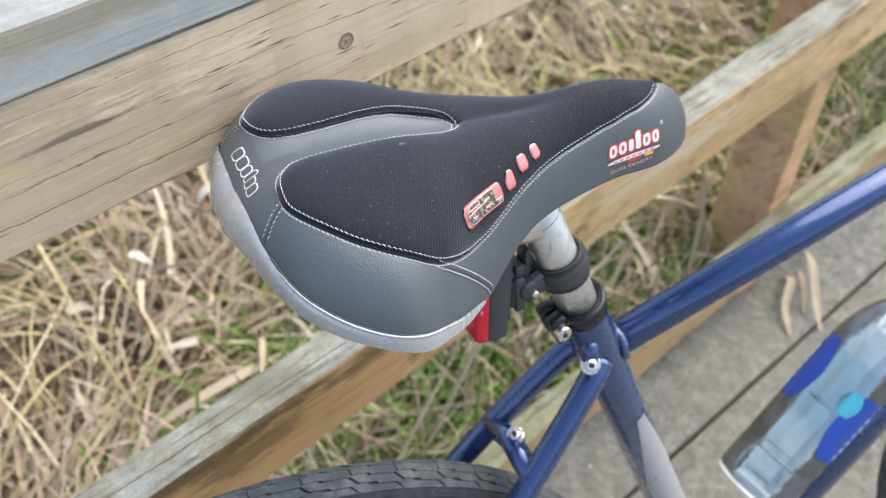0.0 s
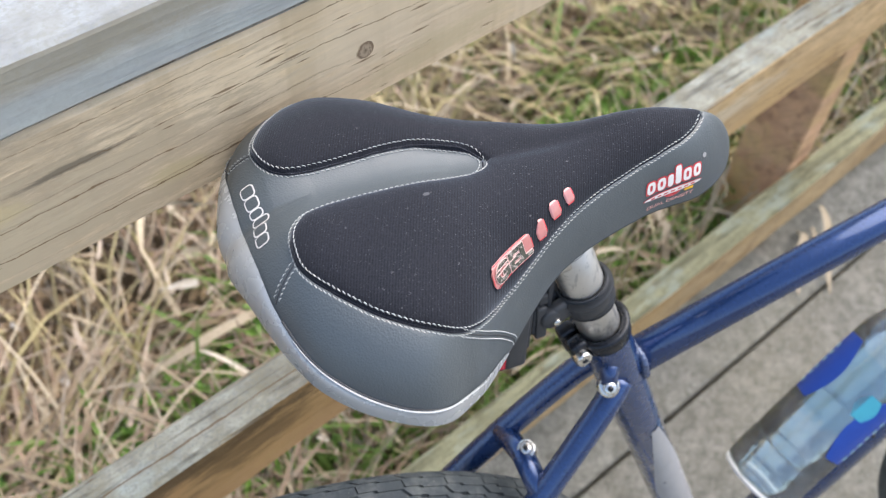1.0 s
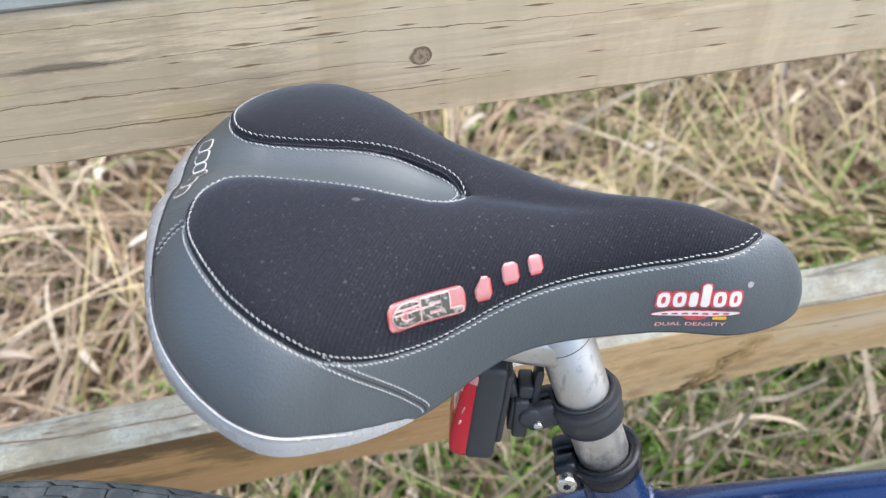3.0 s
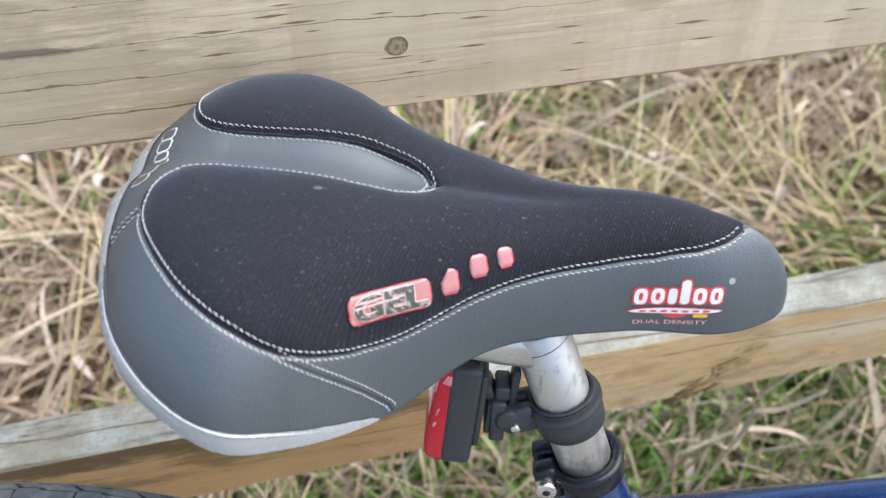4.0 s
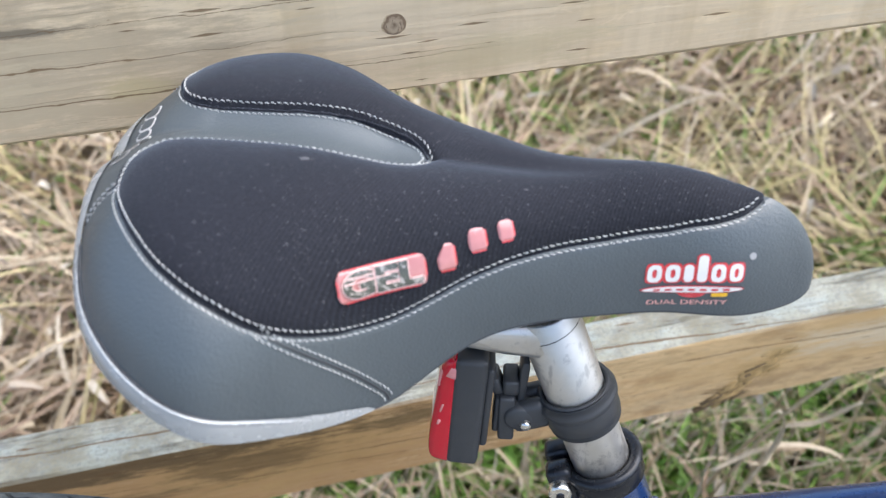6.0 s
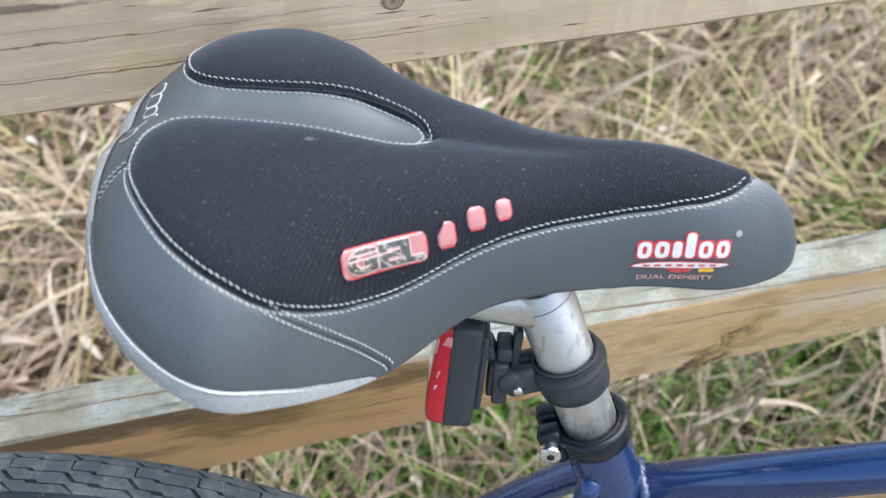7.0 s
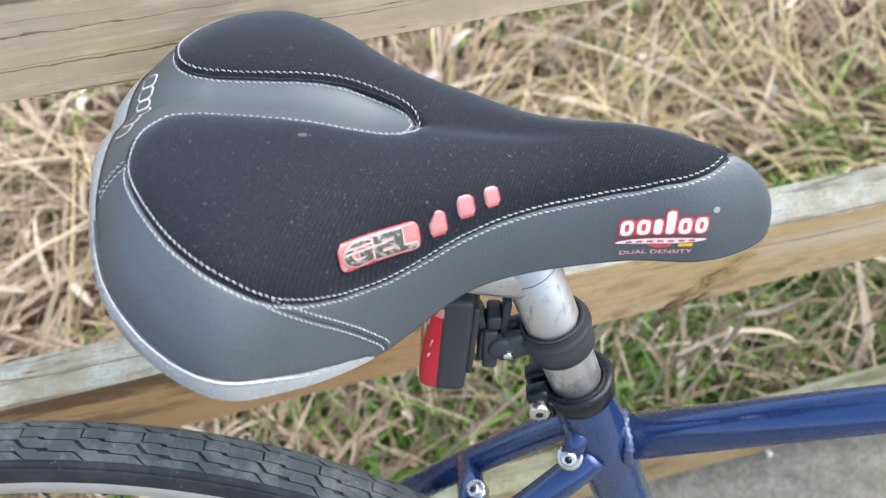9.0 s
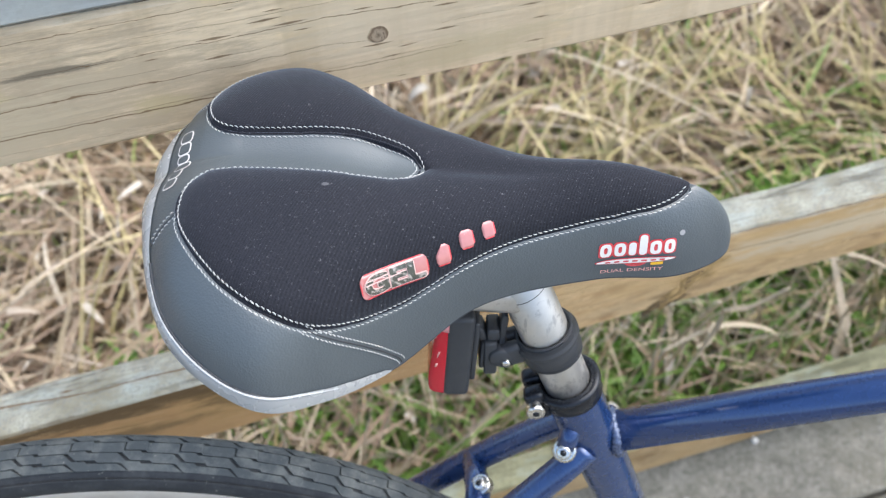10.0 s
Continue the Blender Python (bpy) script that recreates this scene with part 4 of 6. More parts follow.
    seam_outer = [grid_point(sv, np.interp(sv, FABRIC_S, FABRIC_R)) for sv in np.linspace(1.78, 8.24, 300)]
    seam_inner = [np.array((x, -np.interp(x, CHANNEL_X, CHANNEL_Y), 0.012)) for x in np.r_[np.linspace(-0.1051, -0.1006, 8), np.linspace(-0.0995, 0.0011, 110)]]
    seam_inner = [np.array(snap(p, 0)[0]) for p in seam_inner]
    pad_seam = eased(resample(list(seam_inner[::-1]) + seam_outer, 0.0008), 25)
    side_seam = [grid_point(sv, rv) for sv, rv in curve_points([(3.88, 0.893), (3.97, 0.905), (4.31, 0.942), (4.63, 0.971), (4.91, 0.992), (5.08, 1.0)], 10)]
    rear_seam = [grid_point(sv, rv) for sv, rv in curve_points([(1.70, 0.640), (1.62, 0.735), (1.57, 0.82), (1.545, 0.875), (1.53, 0.914)], 8)]

    def stitches(name, line, offset, mirror, length=0.0021, pitch=0.0025, wide=0.00024):
        line = eased(resample(line, 0.0008), 6)
        bms = []
        for flip in ((1, -1) if mirror else (1,)):
            bm = bmesh.new()
            shifted = []
            for i, p in enumerate(line):
                q = Vector(p * [1, flip, 1])
                t = Vector((line[min(i + 1, len(line) - 1)] - line[max(i - 1, 0)]) * [1, flip, 1]).normalized()
                _, normal = snap(q)
                shifted.append((q + normal.cross(t).normalized() * offset * flip, normal))
            pts = [snap(p, 0.00025) for p, _ in shifted]
            way = resample([tuple(p) for p, _ in pts], pitch)
            for i in range(len(way) - 1):
                a = Vector(way[i])
                d = Vector(way[i + 1]) - a
                if d.length < 1e-6:
                    continue
                d.normalize()
                p0, n0 = snap(a)
                p1, n1 = snap(a + d * length)
                p0, p1 = onto(p0, n0, 0.0002), onto(p1, n1, 0.0002)
                side = n0.cross(d).normalized()
                p0, p1 = p0 + side * 0.0003, p1 - side * 0.0003
                mid = (p0 + p1) / 2 + n0 * 0.00035
                rings = []
                for c, w in ((p0 - n0 * 0.0003, 0.5), (p0 * 0.75 + p1 * 0.25 + n0 * 0.0002, 1), (mid, 1.05), (p0 * 0.25 + p1 * 0.75 + n0 * 0.0002, 1), (p1 - n0 * 0.0003, 0.5)):
                    rings.append([bm.verts.new(c + (side * math.cos(q) + n0 * math.sin(q)) * wide * w) for q in (0, math.pi / 2, math.pi, 3 * math.pi / 2)])
                for ra, rb in zip(rings, rings[1:]):
                    for k in range(4):
                        bm.faces.new((ra[k], ra[(k + 1) % 4], rb[(k + 1) % 4], rb[k]))
            bms.append(bm)
        tagged(bpart(name, merge(*bms), THREAD, saddle, "pale grey thread stitches"), kind="stuff")

    stitches("pad_stitching", pad_seam, -0.0016, True)
    stitches("cover_stitching", pad_seam, 0.0019, True)
    for flip in (1, -1):
        cord = []
        for p in pad_seam[::2]:
            q, normal = snap(p * [1, flip, 1], 0)
            cord.append(onto(q, normal, 0.0001))
        bpart("seam_cord", tube_bm(cord, [0.00055] * len(cord), 6), FABRIC, saddle, "black cord in the seam")
        for line in (side_seam, rear_seam):
            cord = []
            for p in eased(resample(line, 0.0012), 4):
                q, normal = snap(p * [1, flip, 1], 0)
                cord.append(onto(q, normal, -0.0001))
            bpart("seam_cord", tube_bm(cord, [0.00042] * len(cord), 6), BLACK_PLASTIC, saddle, "dark line of the seam")
    for k in (-0.0017, 0.0017):
        stitches("side_stitching", side_seam, k, True)
        stitches("rear_stitching", rear_seam, k, True)

    # the dark gap between cover and rim
    for flip in (1, -1):
        gap = []
        along = np.linspace(1.62, 3.45, 110)
        for sv in along:
            q = grid_point(sv, float(np.interp(sv, s[:, 0], trim_share))) * [1, flip, 1]
            gap.append(onto(*snap(q, 0), 0.0002))
        bpart("trim_gap", tube_bm(gap, np.interp(along, [1.62, 2.4, 2.9, 3.45], [0.0007, 0.0008, 0.0005, 0.0001]), 6), BLACK_PLASTIC, saddle, "dark gap along the rim")

    # the rim's rounded upper lip
    for flip in (1, -1):
        lip_at = np.linspace(1.75, 4.35, 150)
        lip_line = []
        for sv in lip_at:
            q = grid_point(sv, min(1.0, float(np.interp(sv, s[:, 0], trim_share)) + 0.0012)) * [1, flip, 1]
            lip_line.append(onto(*snap(q, 0), float(np.interp(sv, [1.75, 2.4, 3.2, 4.7], [0.0012, 0.0012, 0.0009, 0.0006]))))
        bpart("trim_lip", tube_bm(lip_line, np.interp(lip_at, [1.75, 2.4, 3.8, 4.35], [0.0003, 0.0007, 0.0006, 0.0001]), 8), TRIM, saddle, "bright rounded lip of the rim")

    # ---- prints
    def decal(name, bm, origin, ahead, material, label="", lift=0.0004, up_hint=(0, 0, 1)):
        """A flat shape (x ahead, y up) wrapped on the saddle round origin."""
        p0, normal = snap(origin)
        t = Vector(ahead)
        t = (t - normal * t.dot(normal)).normalized()
        u = normal.cross(t).normalized()
        if u.dot(Vector(up_hint)) < 0:
            u = -u
        for v in bm.verts:
            q, n = snap(p0 + t * v.co.x + u * v.co.y, 0)
            v.co = onto(q, n, lift + v.co.z)
        return bpart(name, bm, material, saddle, label)

    def round_box(w, h, cx=0.0, cy=0.0, radius=0.001, thick=0.0, skew=0.0, rot=0.0, step=0.0007):
        """A rounded rectangle, cut fine enough to bend."""
        nx, ny = max(2, int(w / step)), max(2, int(h / step))
        bm = bmesh.new()
        grid = []
        for j in range(ny + 1):
            row = []
            for i in range(nx + 1):
                x, y = w * (i / nx - 0.5), h * (j / ny - 0.5)
                ox, oy = max(0, abs(x) - (w / 2 - radius)), max(0, abs(y) - (h / 2 - radius))
                d = math.hypot(ox, oy)
                if ox and oy and d > radius:
                    x, y = math.copysign(w / 2 - radius + ox * radius / d, x), math.copysign(h / 2 - radius + oy * radius / d, y)
                edge = min(w / 2 - abs(x), h / 2 - abs(y))
                z = thick * min(1.0, max(0.0, edge / 0.0007)) ** 0.5
                x += skew * y
                x, y = x * math.cos(rot) - y * math.sin(rot) + cx, x * math.sin(rot) + y * math.cos(rot) + cy
                row.append(bm.verts.new((x, y, z)))
            grid.append(row)
        for p, q in zip(grid, grid[1:]):
            for i in range(nx):
                bm.faces.new((p[i], p[i + 1], q[i + 1], q[i]))
        return bm

    def hoop(w, h, wide, cx=0.0, cy=0.0):
        """A rounded ring of even width."""
        bm, rings = bmesh.new(), []
        for a, b in ((w / 2, h / 2), (w / 2 - wide / 2, h / 2 - wide / 2), (w / 2 - wide, h / 2 - wide)):
            rings.append([bm.verts.new((cx + a * math.copysign(abs(math.cos(q)) ** 0.7, math.cos(q)), cy + b * math.copysign(abs(math.sin(q)) ** 0.7, math.sin(q)), 0)) for q in (2 * math.pi * (i + 0.5) / 32 for i in range(32))])
        for p, q in zip(rings, rings[1:]):
            for i in range(32):
                bm.faces.new((p[i], p[(i + 1) % 32], q[(i + 1) % 32], q[i]))
        return bm

    def oval(w, h, cx=0.0, cy=0.0):
        bm = bmesh.new()
        mid = bm.verts.new((cx, cy, 0))
        rim = [[bm.verts.new((cx + w / 2 * k * math.cos(q), cy + h / 2 * k * math.sin(q), 0)) for q in (2 * math.pi * i / 36 for i in range(36))] for k in (0.5, 1)]
        for i in range(36):
            j = (i + 1) % 36
            bm.faces.new((mid, rim[0][i], rim[0][j]))
            bm.faces.new((rim[0][i], rim[1][i], rim[1][j], rim[0][j]))
        return bm

    def lettering(text, height, width, shear=0.0, bold=0.0, grown=0.0):
        data = bpy.data.curves.new("lettering", "FONT")
        data.body, data.align_x, data.align_y, data.shear, data.resolution_u, data.offset = text, "CENTER", "CENTER", shear, 6, bold
        ob = new("lettering", data)
        me = bpy.data.meshes.new_from_object(ob.evaluated_get(bpy.context.evaluated_depsgraph_get()))
        bm = bmesh.new()
        bm.from_mesh(me)
        bpy.data.objects.remove(ob), bpy.data.meshes.remove(me), bpy.data.curves.remove(data)
        bmesh.ops.triangulate(bm, faces=bm.faces[:])
        xs, ys = [v.co.x for v in bm.verts], [v.co.y for v in bm.verts]
        grow = 1 + grown
        for v in bm.verts:
            v.co = grow * Vector(((v.co.x - (min(xs) + max(xs)) / 2) * width / (max(xs) - min(xs)), (v.co.y - (min(ys) + max(ys)) / 2) * height / (max(ys) - min(ys)), 0))
        for _ in range(3):
            long = [e for e in bm.edges if e.calc_length() > 0.0011]
            if not long:
                break
            bmesh.ops.subdivide_edges(bm, edges=long, cuts=1)
            bmesh.ops.triangulate(bm, faces=bm.faces[:])
        return bm

    for flip in (1, -1):
        S = lambda p: (p[0], p[1] * flip, p[2])  # noqa: E731
        along = S((0.0280, 0.0184, -0.003))
        if flip == -1:
            along = tuple(-v for v in along)
        mid = S((-0.0125, -0.0532, -0.0151))
        decal("gel_badge", round_box(0.0345, 0.0108, radius=0.0030, thick=0.0008, step=0.0005), mid, along, PINK_PRINT, "pale red rubber badge with dark mirror letters")
        rim = [round_box(0.0300, 0.0005, 0, k * 0.0053) for k in (-1, 1)] + [round_box(0.0005, 0.0060, k * 0.0171, 0) for k in (-1, 1)]
        decal("gel_badge_border", merge(*rim), mid, along, RED_PRINT, "red edge of the badge", lift=0.0010)
        bold = [(0.0, 0.00045), (0.0, -0.00045), (0.00045, 0.0), (-0.00045, 0.0)]
        edges = []
        for dx, dy in bold:
            edges.append(lettering("GEL", 0.0088, 0.0312, 0.0, 0.05))
            bmesh.ops.translate(edges[-1], verts=edges[-1].verts[:], vec=(dx, dy, 0))
        decal("gel_letter_outline", merge(*edges), mid, along, PALE_PINK, "pale outline of the letters", lift=0.0016)
        decal("gel_letters", lettering("GEL", 0.0088, 0.0312, 0.0, 0.05), mid, along, DARK_PRINT, "dark mirror letters", lift=0.0019)
        decal("gel_gap", merge(round_box(0.0190, 0.00045, -0.0062 * flip, 0.0010), round_box(0.0130, 0.00045, -0.0090 * flip, 0.0026)), mid, along, PALE_PINK, "pale slit across the letters", lift=0.0022)
        sink = 0.0 if flip == 1 else 0.006
        for k, (x, y, z, w, h, cut) in enumerate(((0.0088, -0.0402, -0.0146, 0.0068, 0.0092, 0.62), (0.0192, -0.0340, -0.0114, 0.0066, 0.0078, 0.1), (0.0290, -0.0293, -0.0105, 0.0058, 0.0070, 0.0))):
            way = S((0.0300, 0.0150, 0.0))
            if flip == -1:
                way = tuple(-v for v in way)
            bm = round_box(w, h, radius=0.0021, thick=0.0006, step=0.0004)
            for v in bm.verts:
                if v.co.y > 0 and v.co.x * flip < 0:
                    v.co.x *= 1 - cut * 3.2 * v.co.y / h
            decal("gel_dot", bm, S((x, y - sink, z)), way, PINK_PRINT, "pale red raised rubber dot")
            decal("gel_dot_border", merge(round_box(w * 0.9, 0.0007, 0, -h / 2), round_box(0.0007, h * 0.8, w / 2 * flip, 0)), S((x, y - sink, z)), way, RED_PRINT, lift=0.0006)
        # the maker's mark near the nose: plain blocks in its colours
        fwd = (flip, 0, 0)
        mark = S((0.1015, -0.0185, -0.0335))
        widths = [(0.0062, 0.0078), (0.0062, 0.0078), (0.0042, 0.0078), (0.0044, 0.0115), (0.0062, 0.0078), (0.0060, 0.0078)]
        x0 = -0.0192
        for w, h in widths:
            c = (x0 + w / 2, (h - 0.0078) / 2)
            decal("mark_halo", round_box(w + 0.0008, h + 0.0008, *c, 0.0020), mark, fwd, RED_PRINT, lift=0.0003)
            shape = round_box(w - 0.0006, h - 0.0004, *c, 0.0016) if w < 0.005 else hoop(w - 0.0006, h - 0.0004, 0.0019, *c)
            decal("mark_block", shape, mark, fwd, WHITE_PRINT, "white block of the maker's mark", lift=0.0005)
            x0 += w + 0.0008
        decal("mark_ring", oval(0.0030, 0.0030, 0.0212 * flip, 0.0065), mark, fwd, GREY_DECAL, lift=0.0003)
        decal("mark_red_oval", oval(0.0110, 0.0054, -0.001, -0.0082), mark, fwd, RED_PRINT, lift=0.0003)
        decal("mark_bar_halo", oval(0.0400, 0.0036, -0.001, -0.0070), mark, fwd, RED_PRINT, lift=0.0004)
        decal("mark_bar", oval(0.0386, 0.0027, -0.001, -0.0070), mark, fwd, WHITE_PRINT, lift=0.0006)
        decal("mark_bar_text", merge(*[round_box(0.0028, 0.0009, -0.0145 + i * 0.0044, -0.0070, 0.0003) for i in range(7)]), mark, fwd, RED_PRINT, lift=0.0008)
        decal("mark_yellow", round_box(0.0062, 0.0017, 0.0095, -0.0092, 0.0004), mark, fwd, YELLOW_PRINT, lift=0.0008)
        bm = lettering("DUAL DENSITY", 0.0021, 0.0305)
        bmesh.ops.translate(bm, verts=bm.verts[:], vec=(-0.0022, -0.0130, 0))
        decal("mark_lettering", bm, mark, fwd, PALE_RED, "pale red small lettering", lift=0.0004)
    decal("dust_mark", oval(0.0034, 0.0020), (-0.0405, -0.0275, 0.0170), (1, 0.3, 0), DUST, "pale dust smudge", lift=0.0002)
    # the mark on the rear, read from behind
    rear, x0 = (-0.1122, -0.0004, 0.0030), -0.0205
    for w, h in [(0.0064, 0.0066), (0.0064, 0.0066), (0.0046, 0.0066), (0.0048, 0.0086), (0.0064, 0.0066), (0.0062, 0.0066)]:
        c = (x0 + w / 2, (h - 0.0066) / 2)
        decal("rear_mark_edge", round_box(w + 0.0011, h + 0.0008, *c, 0.0024), rear, (-0.055, -1, 0), WHITE_PRINT, lift=0.0003, up_hint=(1, 0, 0.3))
        decal("rear_mark_block", round_box(w - 0.0004, h - 0.0006, *c, 0.0016), rear, (-0.055, -1, 0), LEATHER, "grey block of the maker's mark, edged white", lift=0.0005, up_hint=(1, 0, 0.3))
        x0 += w + 0.0008
    return saddle


build_saddle()

# ---------------------------------------------------------------- seat post, clamp, tail light
POST_TOP = Vector((0.0550, 0, -0.0900))
DOWN = Vector((0.354, 0, -1)).normalized()
RIGHT = Vector((0, -1, 0))
BACK = DOWN.cross(RIGHT).normalized()
if BACK.x > 0:
    BACK = -BACK


def on_post(down, back=0.0, right=0.0):
    return POST_TOP + DOWN * down + BACK * back + RIGHT * right


def axes_at(p):
    """A pose at p with x backward, y to the right side and z up along the seat post."""
    return Matrix.Translation(p) @ Matrix((BACK, RIGHT, -DOWN)).transposed().to_4x4()


def build_seatpost():
    post = bpart("seatpost", tube_bm([on_post(-0.026), on_post(-0.025), on_post(0.16)], [0.0125, 0.0136, 0.0136], 48), ALLOY, None, "bare aluminium seat post")
    arm = [(-0.004, -0.0085), (0.020, -0.0075), (0.040, -0.0045), (0.0500, 0.0005), (0.0520, 0.0065), (0.040, 0.0085), (-0.004, 0.0100)]
    m = Matrix.Translation(on_post(-0.0130)) @ Matrix(((-1, 0, 0), (0, 0, 1), (0.06, 1, 0))).to_4x4()
    bpart("clamp_head", extruded(arm, 0.0255, m, 0.0045), ALLOY, post, "cast aluminium saddle clamp")
    bpart("clamp_pad", box_bm((0.046, 0.030, 0.004), on_post(-0.0245) + Vector((-0.022, 0, 0.004)), 0.0015), BLACK_METAL, post)
    bpart("clamp_groove", ring_bm(on_post(-0.0165), Vector((0.52, 0, -1)), 0.0130, 0.01375, 0.0005, 48, 0.0001), BLACK_METAL, post)


def build_seat_clamp():
    collar = bpart("seat_clamp", ring_bm(on_post(0.0735), DOWN, 0.0138, 0.0185, 0.014, 48, 0.0022), BLACK_METAL, None, "black seat collar with a bolt")
    bpart("collar_lip", ring_bm(on_post(0.0680), DOWN, 0.0138, 0.0198, 0.0045, 48, 0.0016), BLACK_METAL, collar)
    for k in (-1, 1):
        m = axes_at(on_post(0.0708, 0.0195, k * 0.0065))
        bpart("collar_ear", box_bm((0.012, 0.0105, 0.022), (0, 0, -0.001), 0.0025, 2, m), BLACK_METAL, collar)
    bolt = on_post(0.0698, 0.0210)
    bpart("collar_bolt", tube_bm([bolt + RIGHT * -0.014, bolt + RIGHT * 0.0135, bolt + RIGHT * 0.0165, bolt + RIGHT * 0.017], [0.0022, 0.0054, 0.0054, 0.0044], 24), STEEL, collar, "zinc socket bolt")
    bpart("bolt_socket", tube_bm([bolt + RIGHT * 0.0168, bolt + RIGHT * 0.0173], [0.0022, 0.0021], 6), BLACK_METAL, collar)


def build_tail_light():
    up = Vector((0.075, 0, 0.997)).normalized()
    back = Vector((-0.997, 0, 0.075)).normalized()
    m = Matrix.Translation((0.0163, 0.002, -0.1185)) @ Matrix((back, RIGHT, up)).transposed().to_4x4()
    at = lambda x, y, z: m @ Matrix.Translation((x, y, z))  # noqa: E731
    light = bpart("tail_light", box_bm((0.0150, 0.029, 0.063), (0, 0, 0), 0.003, 3, at(0.0017, 0, 0)), BLACK_PLASTIC, None, "red tail light clamped to the seat post")
    profile = Matrix(((1, 0, 0), (0, 0, 1), (0, 1, 0))).to_4x4()
    lens = [(-0.0020, 0.0315), (0.0030, 0.0310), (0.0058, 0.0262), (0.0071, 0.014), (0.0084, -0.004), (0.0093, -0.018), (0.0092, -0.0268), (0.0070, -0.0306), (-0.0020, -0.0322)]
    lens = bpart("lens", extruded(lens, 0.0275, at(0.0082, 0, 0) @ profile, 0.0028), LENS, light, "glossy dark red faceted lens")
    # pale pink clear facets, coloured to carry the lens's highlights
    bpart("clear_facet", box_bm((0.0016, 0.0190, 0.0095), (0, 0, 0), 0.0005, 1, at(0.0142, 0.0032, 0.0190) @ pose(0, 0, 0, 0, -9, 0)), CLEAR_HIGHLIGHT, lens, "pale clear facet, its highlight put into the colour")
    bpart("clear_facet", box_bm((0.0050, 0.0012, 0.0060), (0, 0, 0), 0.0004, 1, at(0.0090, 0.0133, 0.0235) @ pose(0, 0, 0, 0, -20, 0)), CLEAR_HIGHLIGHT, lens, "pale clear facet, its highlight put into the colour")
    # small pale strips painted as highlights on the lens's side
    for x, z, dx, dz in ((0.0128, 0.0030, 0.0010, 0.0050), (0.0136, -0.0055, 0.0014, 0.0032)):
        bpart("lens_glint", box_bm((dx, 0.0010, dz), (0, 0, 0), 0.0004, 1, at(x, 0.0137, z) @ pose(0, 0, 0, 0, -12, 0)), CLEAR_HIGHLIGHT, lens)
    bpart("button", box_bm((0.009, 0.012, 0.003), (0, 0, 0), 0.0012, 2, at(0.0, 0, 0.0325)), BLACK_PLASTIC, light)
    bpart("clip_plate", box_bm((0.0036, 0.021, 0.046), (0, 0, 0), 0.0012, 2, at(-0.0072, 0, 0.001)), BLACK_PLASTIC, light)
    bpart("clip_hook", box_bm((0.0046, 0.012, 0.009), (0, 0, 0), 0.0012, 2, at(-0.0104, 0, 0.0105) @ pose(0, 0, 0, 0, 24, 0)), BLACK_PLASTIC, light)
    slide = bpart("slide", box_bm((0.0074, 0.0180, 0.0255), (0, 0, 0), 0.0014, 2, at(-0.0166, 0, -0.0058) @ pose(0, 0, 0, 0, 4, 0)), BLACK_PLASTIC, light, "black slide on the strap")
    bpart("slide_rib", box_bm((0.0030, 0.0150, 0.0205), (0, 0, 0), 0.0008, 1, at(-0.0124, 0, -0.0050)), BLACK_PLASTIC, slide)
    bpart("slide_block", box_bm((0.0072, 0.0140, 0.0080), (0, 0, 0), 0.0014, 2, at(-0.0170, 0, 0.0110) @ pose(0, 0, 0, 0, 4, 0)), BLACK_PLASTIC, slide)
    tongue = extruded([(-0.0016, -0.012), (0.0016, -0.012), (0.0020, 0.009), (0.0012, 0.0118), (-0.0012, 0.0118), (-0.0020, 0.009)], 0.0115, at(-0.0222, 0, 0.0140) @ Matrix(((1, 0, 0), (0, 0, 1), (0, 1, 0))).to_4x4(), 0.0007)
    bpart("tongue", tongue, BLACK_PLASTIC, light, "thin release tab")
    # strap round the post
    bpart("strap", ring_bm(on_post(STRAP_D), DOWN, 0.0137, 0.0172, 0.020, 48, 0.003), BLACK_PLASTIC, light, "black plastic strap")
    bpart("strap_bead", ring_bm(on_post(STRAP_D - 0.0045), DOWN, 0.0138, 0.0184, 0.0085, 48, 0.0028), BLACK_PLASTIC, light)
    for k in (-1, 1):
        mm = axes_at(on_post(STRAP_D - 0.003, 0.0225, k * 0.0050))
        bpart("strap_ear", box_bm((0.018, 0.0080, 0.0150), (0, 0, 0), 0.003, 2, mm), BLACK_PLASTIC, light)
    p = on_post(STRAP_D - 0.004, 0.0270)
    bpart("strap_knuckle", tube_bm([p - RIGHT * 0.0092, p - RIGHT * 0.0080, p + RIGHT * 0.0080, p + RIGHT * 0.0092], [0.0056, 0.0068, 0.0068, 0.0056], 28), BLACK_PLASTIC, light)
    p = on_post(STRAP_D - 0.001, 0.0250)
    bpart("strap_screw", tube_bm([p - RIGHT * 0.011, p + RIGHT * 0.010, p + RIGHT * 0.0112], [0.0015, 0.0026, 0.0020], 16), STEEL, light, "steel screw")


build_seatpost()
build_seat_clamp()
build_tail_light()

# ---------------------------------------------------------------- frame
AXLE = Vector((-0.2096, 0, -0.5366))
BOTTOM_BRACKET = Vector((0.236, 0, -0.602))
HEAD_TOP, HEAD_LOW = Vector((0.632, 0, -0.054)), Vector((0.676, 0, -0.225))
FRONT_AXLE = Vector((0.800, 0, -0.5366))
TOP_TUBE = Vector((0.096, 0, -0.2068))


